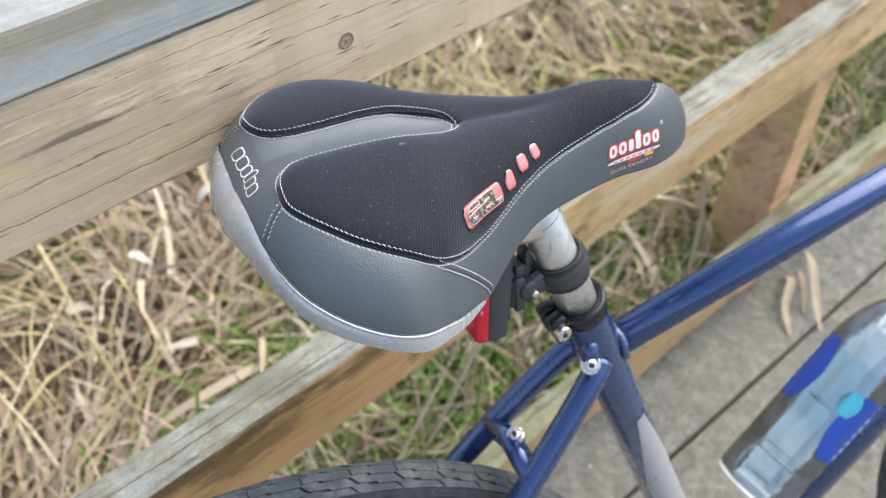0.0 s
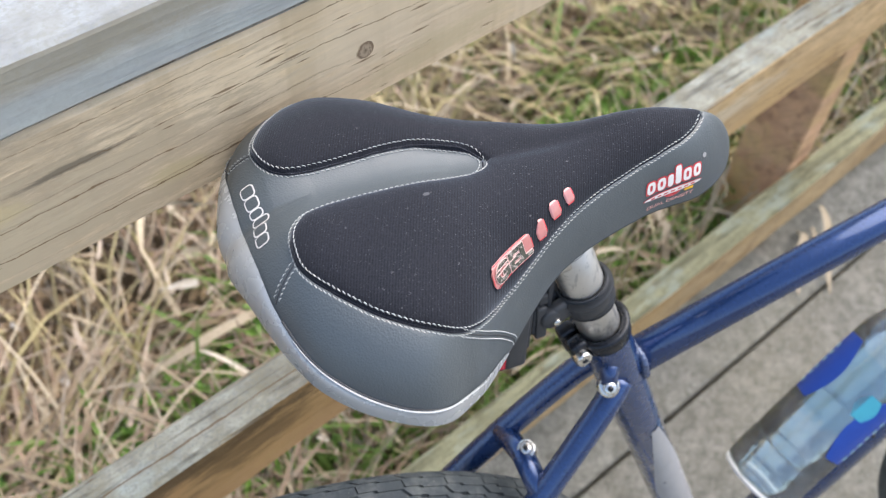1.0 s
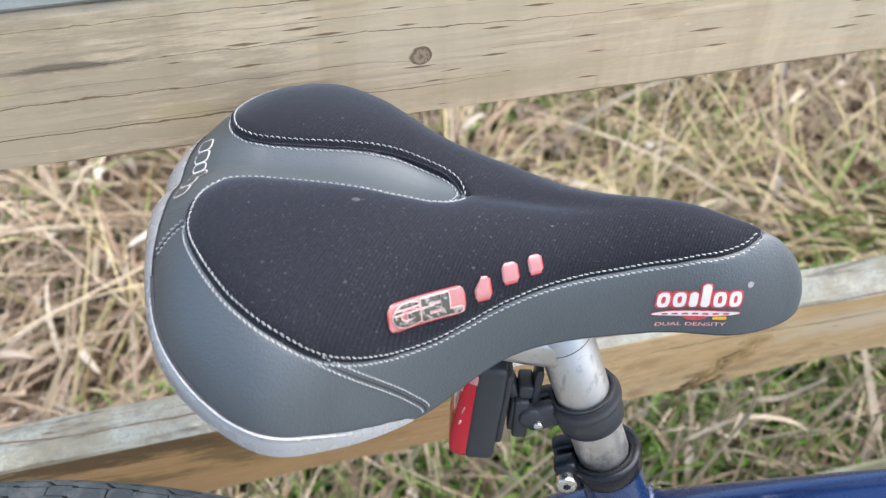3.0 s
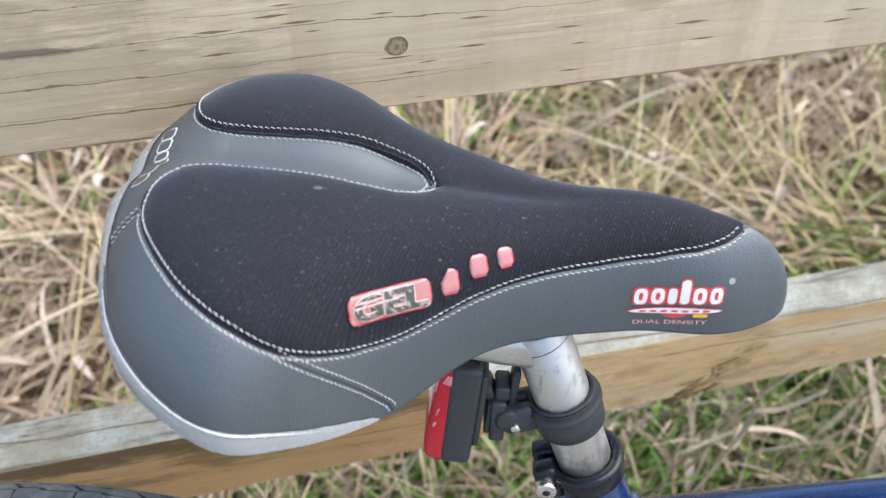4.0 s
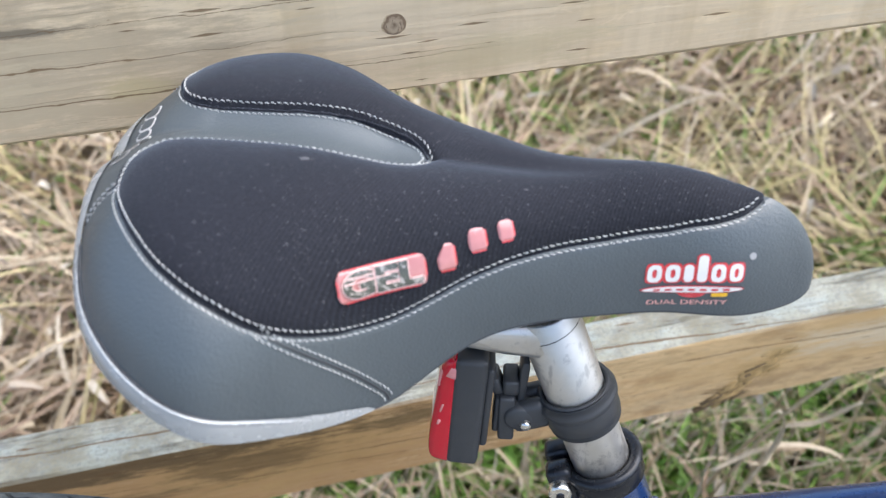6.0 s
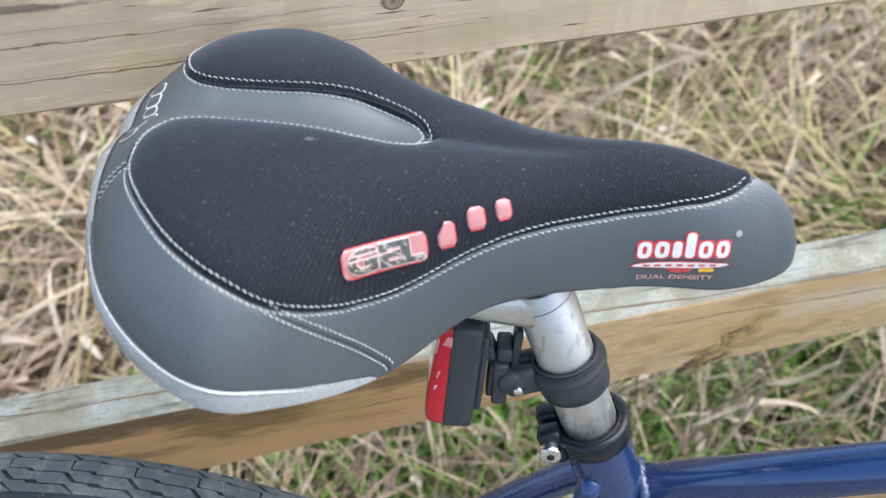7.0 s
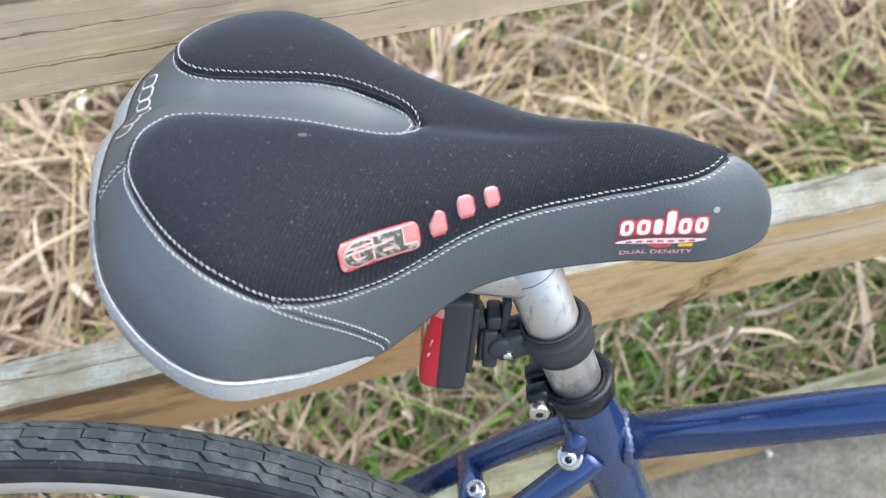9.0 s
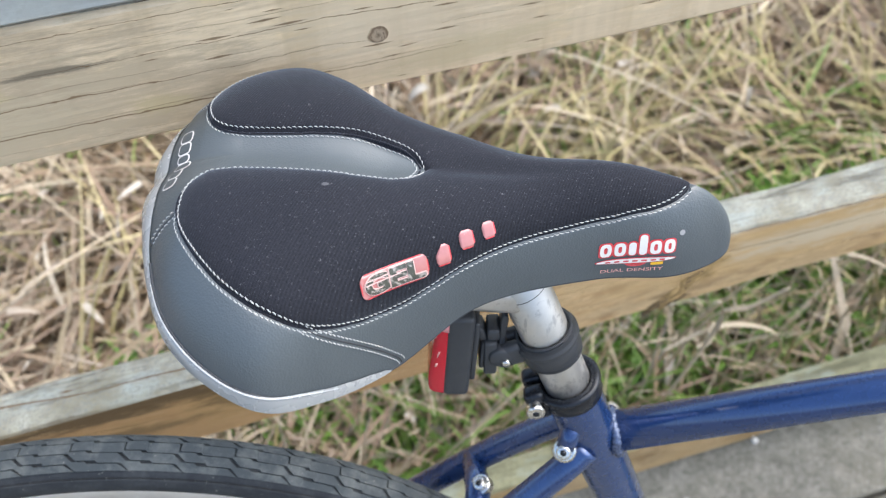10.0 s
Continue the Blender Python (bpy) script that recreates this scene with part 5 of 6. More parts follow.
def build_frame():
    seat_top = on_post(0.082)
    frame = bpart("seat_tube", tube_bm([seat_top - DOWN * 0.004, seat_top, on_post(0.13), on_post(0.17), BOTTOM_BRACKET], [0.0165, 0.0168, 0.0168, 0.0160, 0.0160], 40), PAINT, None, "dark blue seat tube with a grey wedge decal")
    end = HEAD_TOP + (HEAD_LOW - HEAD_TOP) * 0.25
    bpart("top_tube", tube_bm([TOP_TUBE, TOP_TUBE.lerp(end, 0.5), end], [0.0129, 0.0129, 0.0129], 40), PAINT, None, "glossy dark blue top tube")
    bpart("down_tube", tube_bm([BOTTOM_BRACKET, HEAD_LOW + (HEAD_TOP - HEAD_LOW) * 0.2], [0.0225, 0.0225], 40), PAINT, None)
    bpart("head_tube", tube_bm([HEAD_TOP, HEAD_LOW], [0.019, 0.019], 32), PAINT, None)
    bpart("bottom_bracket", tube_bm([BOTTOM_BRACKET + Vector((0, -0.034, 0)), BOTTOM_BRACKET + Vector((0, 0.034, 0))], [0.021, 0.021], 32), PAINT, None)
    # one uneven weld bead where the top tube meets the seat tube
    axis, rng = Vector((1, 0, 0.18)).normalized(), random.Random(3)
    side = axis.orthogonal().normalized()
    other = axis.cross(side)
    bead = []
    for i in range(73):
        q = 2 * math.pi * i / 72
        swell = 0.0012 * abs(math.cos(2 * q))
        bead.append(TOP_TUBE + axis * (0.0135 + swell + rng.uniform(-0.0003, 0.0003)) + 0.0132 * (side * math.cos(q) + other * math.sin(q)))
    bpart("weld_bead", tube_bm(bead, [0.0029 + 0.0004 * math.sin(i * 2.1) + rng.uniform(-0.0002, 0.0002) for i in range(73)], 10), WELD, frame, "rippled weld bead, its glints put into a paler paint colour")
    # stays
    top = on_post(0.1215)
    for k in (-1, 1):
        pts = curve_points([top + Vector((-0.004, k * 0.011, 0.0)), top + Vector((-0.022, k * 0.0185, -0.016)), Vector((0.022, k * 0.0300, -0.275)), Vector((-0.06, k * 0.045, -0.368)), AXLE + Vector((0.012, k * 0.064, 0.012))], 6)
        bpart("seat_stay", tube_bm(pts, [0.0092] * len(pts), 24), PAINT, None, "dark blue seat stay")
        low = curve_points([BOTTOM_BRACKET + Vector((-0.012, k * 0.024, 0)), BOTTOM_BRACKET + Vector((-0.12, k * 0.036, 0.014)), AXLE + Vector((0.012, k * 0.064, -0.004))], 6)
        bpart("chain_stay", tube_bm(low, [0.0095] * len(low), 20), PAINT, None)
        bpart("dropout", box_bm((0.034, 0.006, 0.030), AXLE + Vector((0.002, k * 0.064, 0.002)), 0.002), PAINT, None)
    bpart("brake_bridge", tube_bm([(0.024, -0.029, -0.2700), (0.026, 0, -0.2640), (0.024, 0.029, -0.2700)], [0.0080, 0.0085, 0.0080], 20), PAINT, None)
    n = Vector((0.30, -0.15, 0.95)).normalized()
    for at, size, name in ((Vector((0.0280, -0.001, -0.2570)), 0.0066, "bridge_bolt"), (Vector((0.0765, -0.0195, -0.1955)), 0.0070, "rack_bolt")):
        n = (Vector((-0.35, -0.35, 0.85)) if name == "bridge_bolt" else Vector((-0.25, -0.75, 0.6))).normalized()
        bolt = bpart(name, tube_bm([at - n * 0.006, at, at + n * 0.0016, at + n * 0.0018], [size, size, size, size * 0.75], 28), STEEL, None, "shiny zinc bolt with a washer")
        bpart("bolt_head", tube_bm([at + n * 0.0014, at + n * 0.0048, at + n * 0.0054], [size * 0.62, size * 0.62, size * 0.48], 24), STEEL, bolt)
        bpart("bolt_socket", tube_bm([at + n * 0.0053, at + n * 0.0056], [size * 0.3, size * 0.3], 6), BLACK_METAL, bolt)
    lug = [Vector((0.0860, -0.0060, -0.1800)), Vector((0.0800, -0.0135, -0.1880)), Vector((0.0772, -0.0178, -0.1945))]
    bpart("rack_lug", tube_bm(lug, [0.0062, 0.0062, 0.0060], 20), PAINT, None)
    # grey wedge decal on the seat tube
    bm = bmesh.new()
    rows = []
    for i in range(21):
        d = 0.200 + 0.16 * i / 20
        half = 0.30 + 1.1 * min(1, i / 12)
        rows.append([bm.verts.new(on_post(d) + 0.0164 * (RIGHT * math.cos(q) - BACK * math.sin(q))) for q in (0.25 + half * (j / 8 - 0.5) * 1.6 for j in range(9))])
    for a, b in zip(rows, rows[1:]):
        for j in range(8):
            bm.faces.new((a[j], a[j + 1], b[j + 1], b[j]))
    bpart("seat_tube_decal", bm, GREY_DECAL, frame, "light grey wedge decal")
    # fork
    for k in (-1, 1):
        pts = curve_points([HEAD_LOW + Vector((0.004, k * 0.02, -0.006)), HEAD_LOW + Vector((0.016, k * 0.045, -0.05)), FRONT_AXLE + Vector((-0.03, k * 0.05, 0.14)), FRONT_AXLE + Vector((0, k * 0.05, 0))], 6)
        bpart("fork_blade", tube_bm(pts, list(np.linspace(0.014, 0.009, len(pts))), 20), PAINT, None)
    bpart("fork_crown", box_bm((0.036, 0.060, 0.024), HEAD_LOW + Vector((0.006, 0, -0.008)), 0.006), PAINT, None)


build_frame()


# ---------------------------------------------------------------- wheels
R_TYRE, TYRE_W, TYRE_H = 0.3328, 0.0345, 0.038


def build_wheel(name, axle, label):
    hub = bpart(name, merge(tube_bm([axle + Vector((0, -0.055, 0)), axle + Vector((0, 0.055, 0))], [0.006, 0.006], 16), tube_bm([axle + Vector((0, y, 0)) for y in (-0.034, -0.031, -0.029, 0.029, 0.031, 0.034)], [0.021, 0.021, 0.013, 0.013, 0.021, 0.021], 24)), STEEL, None, label)
    segs = 220

    def swept(profile, sides=segs, closed=False):
        bm = bmesh.new()
        rings = [[bm.verts.new(axle + Vector((r * math.cos(q), y, r * math.sin(q)))) for r, y in profile] for q in (2 * math.pi * i / sides for i in range(sides))]
        for i in range(sides):
            a, b = rings[i], rings[(i + 1) % sides]
            for k in range(len(profile) - (0 if closed else 1)):
                l = (k + 1) % len(profile)
                bm.faces.new((a[k], b[k], b[l], a[l]))
        bmesh.ops.recalc_face_normals(bm, faces=bm.faces[:])
        return bm

    mid = R_TYRE - TYRE_H / 2
    carcass = [(mid + (TYRE_H / 2 - 0.0026) * math.sin(q), (TYRE_W / 2 - 0.0006) * math.cos(q)) for q in np.linspace(-0.9, math.pi + 0.9, 30)]
    bpart("tyre", swept(carcass, segs, True), RUBBER, hub, "black rubber tyre with a block tread, dusty")
    for k in (-1, 1):
        bead = [(mid + (TYRE_H / 2 + 0.0002) * math.sin(q), k * (TYRE_W / 2 + 0.0004) * math.cos(q)) for q in (0.30, 0.36, 0.42, 0.36)]
        bpart("tyre_line", swept([(r + (0.0006 if i == 1 else 0), y) for i, (r, y) in enumerate(bead)], segs), RUBBER, hub)
    # tread: ribs whose grooves step sideways half-way along each block
    bm = bmesh.new()
    rows = [(-0.97, -0.655), (-0.62, -0.255), (-0.22, 0.22), (0.255, 0.62), (0.655, 0.97)]
    count = 62
    for ri, (t0, t1) in enumerate(rows):
        for i in range(count):
            start = i / count * 2 * math.pi
            long = 2 * math.pi / count - (0.0042 if ri % 2 else 0.0030)
            top, low = [], []
            for f, shift in ((0.0, -1), (0.27, -1), (0.58, -1), (0.62, 1), (1.0, 1)):
                for side, t in enumerate((t0, t1)):
                    t = t + 0.048 * shift * (0 if abs(t) > 0.9 else 1)
                    q = start + long * f + (0.010 if side else -0.010) * (0 if ri == 2 else 1)
                    ang = math.pi / 2 - t * 0.90
                    for lst, up in ((top, 0.0003), (low, -0.0022)):
                        rr = mid + (TYRE_H / 2 + up) * math.sin(ang)
                        lst.append(bm.verts.new(axle + Vector((rr * math.cos(q), (TYRE_W / 2 + up * 0.5) * math.cos(ang), rr * math.sin(q)))))
            for k in range(4):
                a = 2 * k
                bm.faces.new((top[a], top[a + 2], top[a + 3], top[a + 1]))
                bm.faces.new((top[a], low[a], low[a + 2], top[a + 2]))
                bm.faces.new((top[a + 1], top[a + 3], low[a + 3], low[a + 1]))
            bm.faces.new((top[0], top[1], low[1], low[0])), bm.faces.new((top[8], low[8], low[9], top[9]))
    bmesh.ops.recalc_face_normals(bm, faces=bm.faces[:])
    tagged(bpart("tread", bm, TREAD, hub, "stepped tread blocks, dusty", False), kind="stuff")
    rim = [(0.3035, -0.0118), (0.3045, -0.0108), (0.3015, -0.0085), (0.3015, 0.0085), (0.3045, 0.0108), (0.3035, 0.0118), (0.2905, 0.0112), (0.2850, 0.006), (0.2835, 0), (0.2850, -0.006), (0.2905, -0.0112)]
    bpart("rim", swept(rim, segs, True), RIM, hub, "silver aluminium rim")
    for i in range(32):
        q = 2 * math.pi * (i + 0.5) / 32
        k = -1 if i % 2 else 1
        root = q + (0.9 if (i // 2) % 2 else -0.9)
        bpart("spoke", tube_bm([axle + Vector((0.0195 * math.cos(root), k * 0.032, 0.0195 * math.sin(root))), axle + Vector((0.285 * math.cos(q), k * 0.002, 0.285 * math.sin(q)))], [0.001, 0.001], 6), BLACK_METAL, hub)


build_wheel("rear_wheel", AXLE, "silver hub of the rear wheel")
build_wheel("front_wheel", FRONT_AXLE, "silver hub of the front wheel")


# ---------------------------------------------------------------- water bottle in its cage
def build_bottle():
    tube_dir = (HEAD_LOW + (HEAD_TOP - HEAD_LOW) * 0.2 - BOTTOM_BRACKET).normalized()
    over = Vector((-tube_dir.z, 0, tube_dir.x)).normalized()
    if over.z < 0:
        over = -over
    start = BOTTOM_BRACKET + tube_dir * BOTTLE_START + over * BOTTLE_OVER
    m = BIKE @ Matrix.Translation(start) @ Matrix((over, tube_dir.cross(over), tube_dir)).transposed().to_4x4()
    bottle = tagged(new("water_bottle"), "clear plastic water bottle with a blue label in the bicycle's cage", "bottle")
    bottle.matrix_world = m
    profile = [(0.004, 0.004), (0.018, 0.0), (0.030, 0.001), (0.0345, 0.006), (0.0360, 0.014), (0.0362, 0.040), (0.0345, 0.046), (0.0362, 0.052), (0.0364, 0.150), (0.0350, 0.178), (0.028, 0.203), (0.018, 0.220), (0.0135, 0.226), (0.0135, 0.234)]
    line = curve_points(profile, 5)
    sides = 48

    def lathe(line):
        bm = bmesh.new()
        rings = [[bm.verts.new((r * (1 + 0.012 * math.cos(6 * q) * (1 if z < 0.045 else 0)) * math.cos(q), r * math.sin(q), z)) for q in (2 * math.pi * i / sides for i in range(sides))] for r, z in line]
        for a, b in zip(rings, rings[1:]):
            for i in range(sides):
                bm.faces.new((a[i], a[(i + 1) % sides], b[(i + 1) % sides], b[i]))
        bm.faces.new(rings[0][::-1])
        return bm, rings

    bm, _ = lathe(list(line) + [(r - 0.0008, z + (0.0008 if i == len(line) - 1 else 0)) for i, (r, z) in reversed(list(enumerate(line)))])
    shell = part("bottle_body", bm, GLASS, bottle, "clear ribbed plastic bottle")
    shell.visible_shadow = False
    rim = tube_bm([(0.0322 * math.cos(q), 0.0322 * math.sin(q), 0.0035) for q in np.linspace(0, 2 * math.pi, 49)], [0.0024] * 49, 10)
    part("base_rim", rim, WHITE_PRINT, bottle, "frosted rim round the bottle's base")
    cap = tube_bm([(0, 0, 0.228), (0, 0, 0.2285), (0, 0, 0.244), (0, 0, 0.245)], [0.0145, 0.0150, 0.0150, 0.0135], 32)
    part("cap", cap, WHITE_PRINT, bottle, "white screw cap")

    def patch(name, q0, q1, z0, z1, mat, radius=0.0368, bulge=0.0, label=""):
        bm = bmesh.new()
        rows = []
        for j in range(13):
            z = z0 + (z1 - z0) * j / 12
            cut = bulge * math.sin(math.pi * j / 12)
            rows.append([bm.verts.new((radius * math.cos(q), radius * math.sin(q), z)) for q in (q0 - cut + (q1 - q0 + 2 * cut) * i / 16 for i in range(17))])
        for a, b in zip(rows, rows[1:]):
            for i in range(16):
                bm.faces.new((a[i], a[i + 1], b[i + 1], b[i]))
        return part(name, bm, mat, bottle, label)

    for side, q0, q1, z0, z1 in ((-1, -0.92, -0.32, 0.094, 0.162), (1, 1.08, 1.70, 0.068, 0.136)):
        patch("blue_label", q0, q1, z0, z1, BLUE_LABEL, bulge=0.24, label="blue label patch with pale bars")
        for i in range(6):
            z = z0 + 0.006 + i * 0.0085
            edge = (q0 - 0.02, q0 + 0.10) if side < 0 else (q1 - 0.10, q1 + 0.02)
            patch("label_bar", *edge, z, z + 0.005, PALE_LABEL, 0.0372)
    patch("label_film", -0.32, 1.08, 0.090, 0.158, FILM, 0.0366, label="pale blue clear label film")
    patch("teal_label", 0.72, 1.02, 0.110, 0.134, TEAL_LABEL, bulge=0.14)
    patch("pale_label", 0.35, 0.72, 0.112, 0.140, FILM)
    for i in range(3):
        patch("label_bar", -0.12 + 0.28 * i, 0.06 + 0.28 * i, 0.084, 0.095, FILM, 0.0368)

    # the cage belongs to the bicycle
    to_bike = TO_BASE @ Matrix.Translation(start) @ Matrix((over, tube_dir.cross(over), tube_dir)).transposed().to_4x4()
    for z in (0.012, 0.105):
        bm = tube_bm([(0.0395 * math.cos(q), 0.0395 * math.sin(q), z) for q in np.linspace(math.pi * 0.72, math.pi * 1.28, 26)], [0.0028] * 26, 10)
        bmesh.ops.transform(bm, verts=bm.verts[:], matrix=to_bike)
        part("cage_hoop", bm, BLACK_PLASTIC, bike, "black bottle cage hoop")
    bm = box_bm((0.004, 0.016, 0.125), (-0.0402, 0, 0.06), 0.001)
    bmesh.ops.transform(bm, verts=bm.verts[:], matrix=to_bike)
    part("cage_spine", bm, BLACK_PLASTIC, bike)


build_bottle()


# ---------------------------------------------------------------- grass
def blades(name, material, count, rng, area, length, width, rise, label, height=0.0, bend=0.5, segs=4, fade=None, herd=None, lay=1.25, kink=0.0):
    """Many narrow bent blades as one mesh. herd: how strongly neighbours lie the same way."""
    x0, x1, y0, y1 = area
    n = count
    x, y = rng.uniform(x0, x1, n), y0 + (y1 - y0) * rng.uniform(0, 1, n) ** lay
    if fade:
        keep = np.array([fade(a, b) for a, b in zip(x, y)]) > rng.uniform(0, 1, n)
        x, y = x[keep], y[keep]
        n = len(x)
    lengths = rng.uniform(*length, n) * rng.uniform(0.6, 1.0, n)
    turn = rng.uniform(0, 2 * math.pi, n)
    if herd:
        field = np.array([noise.noise(Vector((a * 1.7, b * 1.7, 2.0))) for a, b in zip(x, y)])
        turn = 1.2 + 4.5 * field + rng.normal(0, herd, n)
    up = rng.uniform(*rise, n)
    drop = rng.uniform(0, bend, n)
    curl = rng.normal(0, 0.35, n)
    wide = rng.uniform(*width, n) / 2
    z0 = rng.uniform(-0.02, height, n)
    fold = rng.uniform(0.0, 0.5, n)
    verts = np.zeros((n, 3 * (segs + 1), 3))
    p = np.stack([x, y, z0], -1)
    twist = rng.uniform(-1.1, 1.1, n)
    spin = rng.normal(0, 0.5, n)
    # many stems are broken once, and go on another way
    snapped = rng.integers(1, segs + 1, n)
    veer, dip = rng.normal(0, kink, n), rng.normal(-0.3 * kink, 0.6 * kink, n)
    for k in range(segs + 1):
        t = k / segs
        past = (k >= snapped) * 1.0
        a, e = turn + curl * t + veer * past, up - drop * t * 1.6 + dip * past
        d = np.stack([np.cos(a) * np.cos(e), np.sin(a) * np.cos(e), np.sin(e)], -1)
        side = np.stack([-np.sin(a), np.cos(a), np.zeros(n)], -1)
        nrm = np.cross(d, side)
        tw = twist + spin * t
        s = side * np.cos(tw)[:, None] + nrm * np.sin(tw)[:, None]
        u = nrm * np.cos(tw)[:, None] - side * np.sin(tw)[:, None]
        w = wide * (1 - 0.85 * t**1.6) * (0.75 + 0.25 * min(1, t * 4))
        verts[:, 3 * k] = p - s * w[:, None]
        verts[:, 3 * k + 1] = p - u * (w * fold)[:, None]
        verts[:, 3 * k + 2] = p + s * w[:, None]
        p = p + d * (lengths / segs)[:, None]
        p[:, 2] = np.maximum(p[:, 2], -0.035)
    # the mat stays behind the rails
    verts[..., 1] = np.maximum(verts[..., 1], 0.044 + 0.004 * (np.arange(n) % 7)[:, None])
    base = np.arange(n)[:, None, None] * 3 * (segs + 1)
    quad = np.array([(3 * k + c, 3 * k + c + 1, 3 * k + c + 4, 3 * k + c + 3) for k in range(segs) for c in (0, 1)])[None]
    faces = (base + quad).reshape(-1, 4)
    me = bpy.data.meshes.new(name)
    me.from_pydata(verts.reshape(-1, 3).tolist(), [], faces.tolist())
    me.materials.append(material)
    me.polygons.foreach_set("use_smooth", [True] * len(me.polygons))
    return tagged(new(name, me), label, "grass", kind="stuff")


def patchy(scale, seed, low, high):
    return lambda x, y: min(1.0, max(0.0, (noise.noise(Vector((x * scale, y * scale, seed))) + 0.5 - low) / (high - low)))


def greener_by_fence(x, y):
    """Fresh grass grows in patches, thickest along the foot of the fence."""
    near = min(1.0, max(0.0, (0.50 - y) / 0.16)) * min(1.0, max(0.0, (x + 0.28) / 0.35))
    return min(1.0, 1.5 * near * patchy(5.0, 1.0, 0.0, 0.45)(x, y) + (0.42 + 0.32 * min(1.0, max(0.0, (x + 0.2) / 0.5))) * patchy(2.6, 4.0, 0.36, 0.75)(x, y))


def drier_off_fence(x, y):
    off = 1.0 - 0.85 * min(1.0, max(0.0, (0.52 - y) / 0.16)) * min(1.0, max(0.0, (x + 0.22) / 0.35))
    return off * (0.30 + 0.70 * patchy(4.3, 12.0, 0.28, 0.62)(x, y))


def yellower_along(x, y):
    return min(1.0, 0.38 * patchy(2.2, 6.0, 0.36, 0.66)(x, y) + 0.5 * min(1.0, max(0.0, (x - 0.05) / 0.3)) * patchy(3.1, 8.0, 0.30, 0.6)(x, y))


def in_hollows(x, y):
    """Rotting litter shows where the straw is thin."""
    return 1.0 - 0.6 * patchy(4.3, 12.0, 0.35, 0.65)(x, y)


def build_grass():
    rng = np.random.default_rng(7)
    near = (-1.3, 2.6, 0.06, 2.2)
    blades("dark_litter", DARK_LITTER, 15000, rng, near, (0.04, 0.15), (0.004, 0.011), (-0.1, 0.25), "dark rotting grass litter on the soil", 0.02, 0.3, fade=in_hollows, kink=0.5)
    blades("dry_grass", STRAW, 25000, rng, near, (0.08, 0.28), (0.003, 0.0095), (-0.05, 0.55), "matted pale dry straw grass behind the fence", 0.07, 0.8, segs=5, herd=0.8, fade=drier_off_fence, kink=0.35)
    blades("broad_dry_grass", PALE_STRAW, 1500, rng, near, (0.10, 0.34), (0.008, 0.016), (0.1, 0.9), "long broad dry grass leaves, bent over", 0.07, 1.3, segs=7, fade=drier_off_fence, kink=0.6)
    blades("dry_stalks", PALE_STRAW, 1500, rng, near, (0.25, 0.6), (0.003, 0.006), (0.05, 0.9), "thin dry grass stalks", 0.05, 0.35, herd=0.7, kink=0.15, fade=drier_off_fence)
    blades("leaf_scraps", SCRAP, 1500, rng, near, (0.025, 0.07), (0.008, 0.019), (-0.3, 0.6), "bleached scraps of dead leaves in the straw", 0.10, 1.2, fade=drier_off_fence)
    blades("green_grass", GREEN, 21000, rng, near, (0.06, 0.20), (0.004, 0.010), (0.35, 1.3), "green grass tufts among the dry straw", 0.02, 1.0, fade=greener_by_fence)
    blades("yellow_grass", YELLOW, 13000, rng, near, (0.14, 0.40), (0.003, 0.008), (0.4, 1.2), "yellowing grass among the dry straw", 0.03, 1.1, herd=0.6, fade=yellower_along)
    foot = (-0.35, 1.8, 0.06, 0.42)
    blades("green_weeds", WEED, 12000, rng, foot, (0.025, 0.07), (0.005, 0.013), (0.0, 0.9), "small green weed leaves at the foot of the fence", 0.05, 0.9, lay=1.0, fade=patchy(5.0, 1.0, 0.05, 0.5))
    blades("dry_grass", STRAW, 900, rng, foot, (0.06, 0.20), (0.004, 0.010), (0.1, 1.0), "dry straw at the foot of the fence", 0.05, 0.9, segs=5, lay=1.0, kink=0.6)
    blades("standing_stalks", PALE_STRAW, 900, rng, (-0.3, 1.7, 0.06, 0.30), (0.12, 0.34), (0.003, 0.007), (0.8, 1.5), "thin standing dry stalks at the foot of the fence", 0.02, 0.5, lay=1.0)
    for side in ((-5.5, -1.2, 0.06, 2.4), (2.5, 7.0, 0.06, 2.4)):
        blades("dry_grass", STRAW, 9000, rng, side, (0.10, 0.32), (0.005, 0.012), (-0.05, 0.6), "dry straw grass along the fence", 0.06, 0.7, segs=3, lay=1.0)
        blades("green_grass", GREEN, 3000, rng, side, (0.08, 0.22), (0.004, 0.009), (0.4, 1.3), "green grass along the fence", 0.02, 0.8, segs=3, lay=1.0, fade=greener_by_fence)
    far = (-5.5, 7.0, 2.0, 5.0)
    blades("dry_grass", STRAW, 17000, rng, far, (0.15, 0.45), (0.006, 0.013), (0.0, 0.8), "dry straw grass further off", 0.05, 0.7, segs=3)
    blades("green_grass", GREEN, 5000, rng, far, (0.12, 0.3), (0.005, 0.010), (0.4, 1.3), "green grass further off", 0.02, 0.8, segs=3, fade=patchy(1.6, 9.0, 0.4, 0.8))


build_grass()


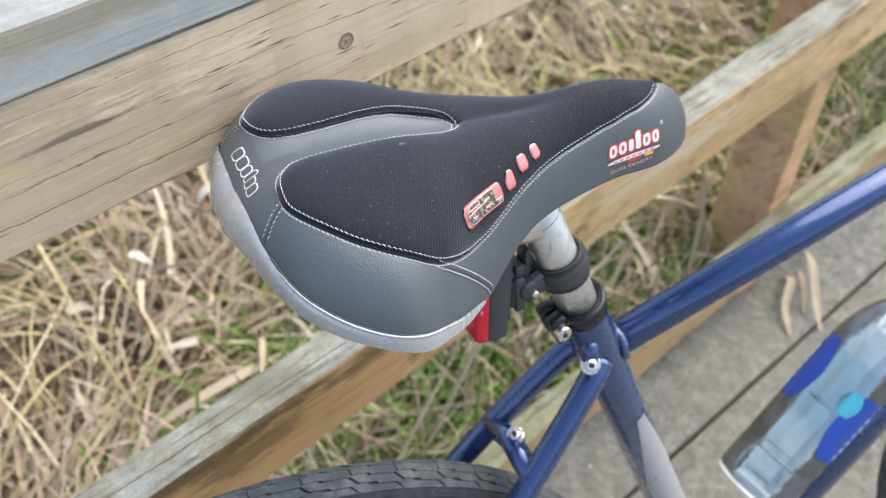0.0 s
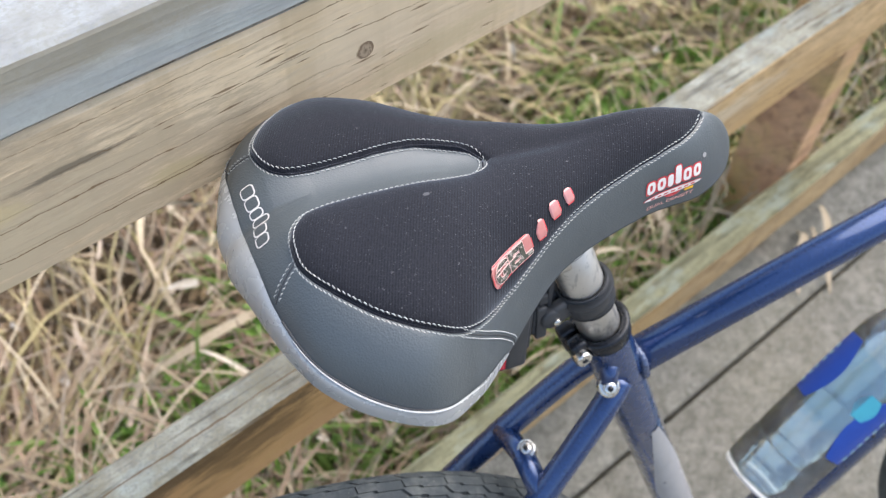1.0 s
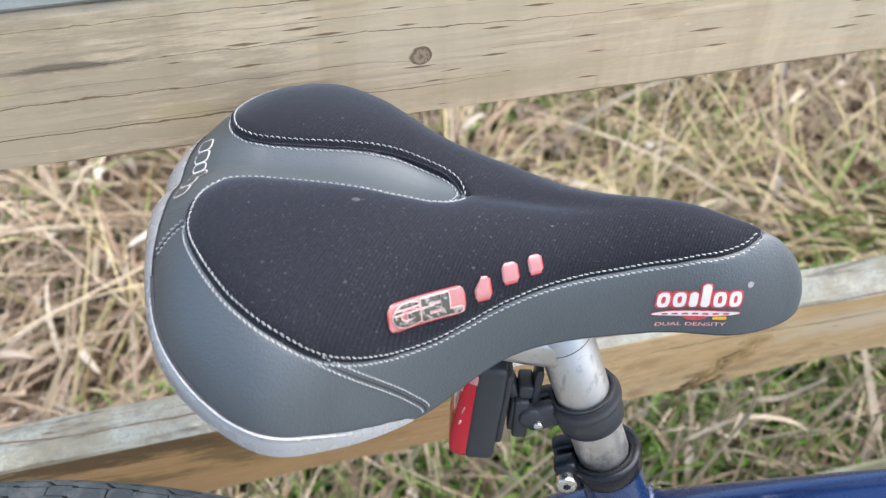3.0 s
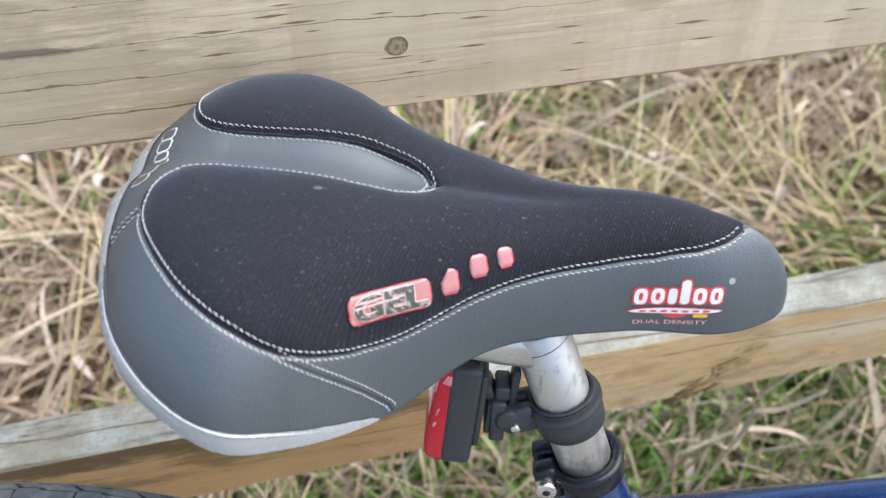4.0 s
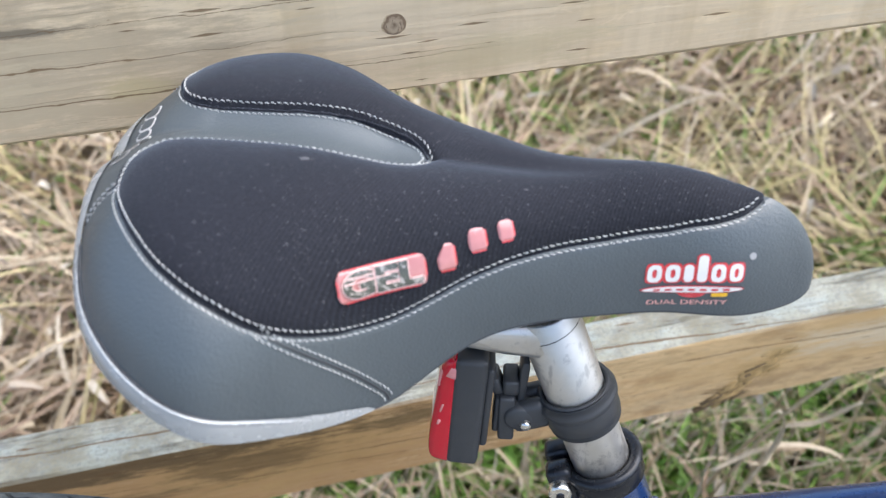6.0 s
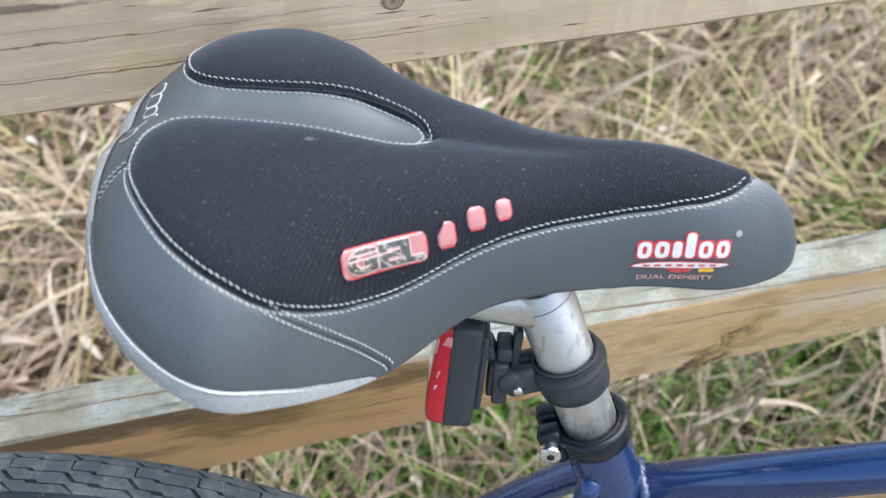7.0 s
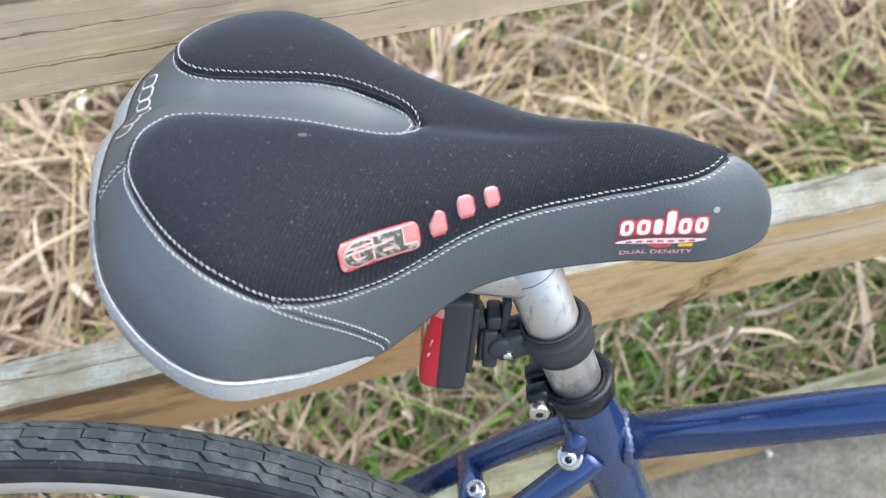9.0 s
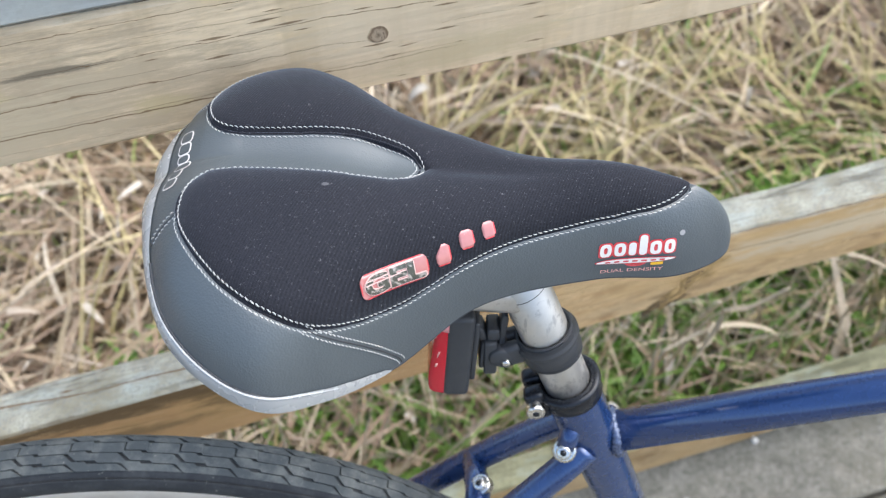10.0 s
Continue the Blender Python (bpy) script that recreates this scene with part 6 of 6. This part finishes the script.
# ---------------------------------------------------------------- single dry leaves
def build_leaf(name, controls, width, label, group):
    """A curled dry leaf: a folded ribbon along a bent line."""
    line = curve_points(controls, 8)
    bm = bmesh.new()
    rows = []
    for i, p in enumerate(line):
        t = i / (len(line) - 1)
        d = Vector(line[min(i + 1, len(line) - 1)] - line[max(i - 1, 0)]).normalized()
        side = d.cross(Vector((0.2, 0.1, 1))).normalized()
        up = side.cross(d)
        w = width / 2 * (math.sin(math.pi * min(0.98, 0.12 + 0.88 * t)) ** 0.6)
        c = Vector(p)
        rows.append([bm.verts.new(c + side * (k * w) + up * (abs(k) * w * 0.55)) for k in (-1, -0.5, 0, 0.5, 1)])
    for a, b in zip(rows, rows[1:]):
        for k in range(4):
            bm.faces.new((a[k], a[k + 1], b[k + 1], b[k]))
    ob = mesh_object(name, bm, PALE_STRAW)
    mod = ob.modifiers.new("thick", "SOLIDIFY")
    mod.thickness = 0.0004
    return tagged(ob, label, "leaf", group)


for pts, w in (([(0.87, 0.01, 0.004), (0.845, -0.012, 0.03), (0.80, -0.036, 0.014), (0.768, -0.072, 0.004)], 0.013),
               ([(0.95, 0.02, 0.004), (0.885, -0.022, 0.045), (0.845, -0.062, 0.022), (0.812, -0.100, 0.003)], 0.013),
               ([(0.90, 0.00, 0.004), (0.86, -0.030, 0.020), (0.825, -0.060, 0.004)], 0.009)):
    build_leaf("dry_leaf", pts, w, "curled pale dry grass leaf lying on the concrete", "dry leaves on the path")
for pts, w in (([(0.335, 0.05, 0.29), (0.365, 0.07, 0.25), (0.395, 0.10, 0.23), (0.42, 0.13, 0.17), (0.43, 0.16, 0.03)], 0.007),
               ([(0.45, 0.07, 0.33), (0.42, 0.08, 0.29), (0.385, 0.10, 0.25), (0.37, 0.14, 0.05)], 0.008),
               ([(0.33, 0.10, 0.20), (0.40, 0.10, 0.225), (0.47, 0.09, 0.20), (0.50, 0.085, 0.14), (0.50, 0.10, 0.02)], 0.007),
               ([(0.10, 0.12, 0.03), (0.15, 0.08, 0.20), (0.19, 0.06, 0.36), (0.22, 0.055, 0.44)], 0.010),
               ([(0.12, 0.14, 0.02), (0.18, 0.09, 0.22), (0.23, 0.07, 0.38), (0.27, 0.06, 0.45)], 0.008),
               ([(0.62, 0.055, 0.05), (0.60, 0.05, 0.24), (0.585, 0.055, 0.36), (0.555, 0.06, 0.40), (0.53, 0.065, 0.34)], 0.006),
               ([(0.30, 0.075, 0.02), (0.33, 0.06, 0.17), (0.355, 0.055, 0.31), (0.35, 0.06, 0.36), (0.335, 0.065, 0.33)], 0.006),
               ([(0.60, 0.06, 0.30), (0.52, 0.07, 0.36), (0.44, 0.08, 0.38), (0.38, 0.12, 0.20), (0.37, 0.16, 0.02)], 0.009)):
    build_leaf("bent_straw", pts, w, "broad pale dry grass leaf bent by the fence", "bent leaves by the fence")
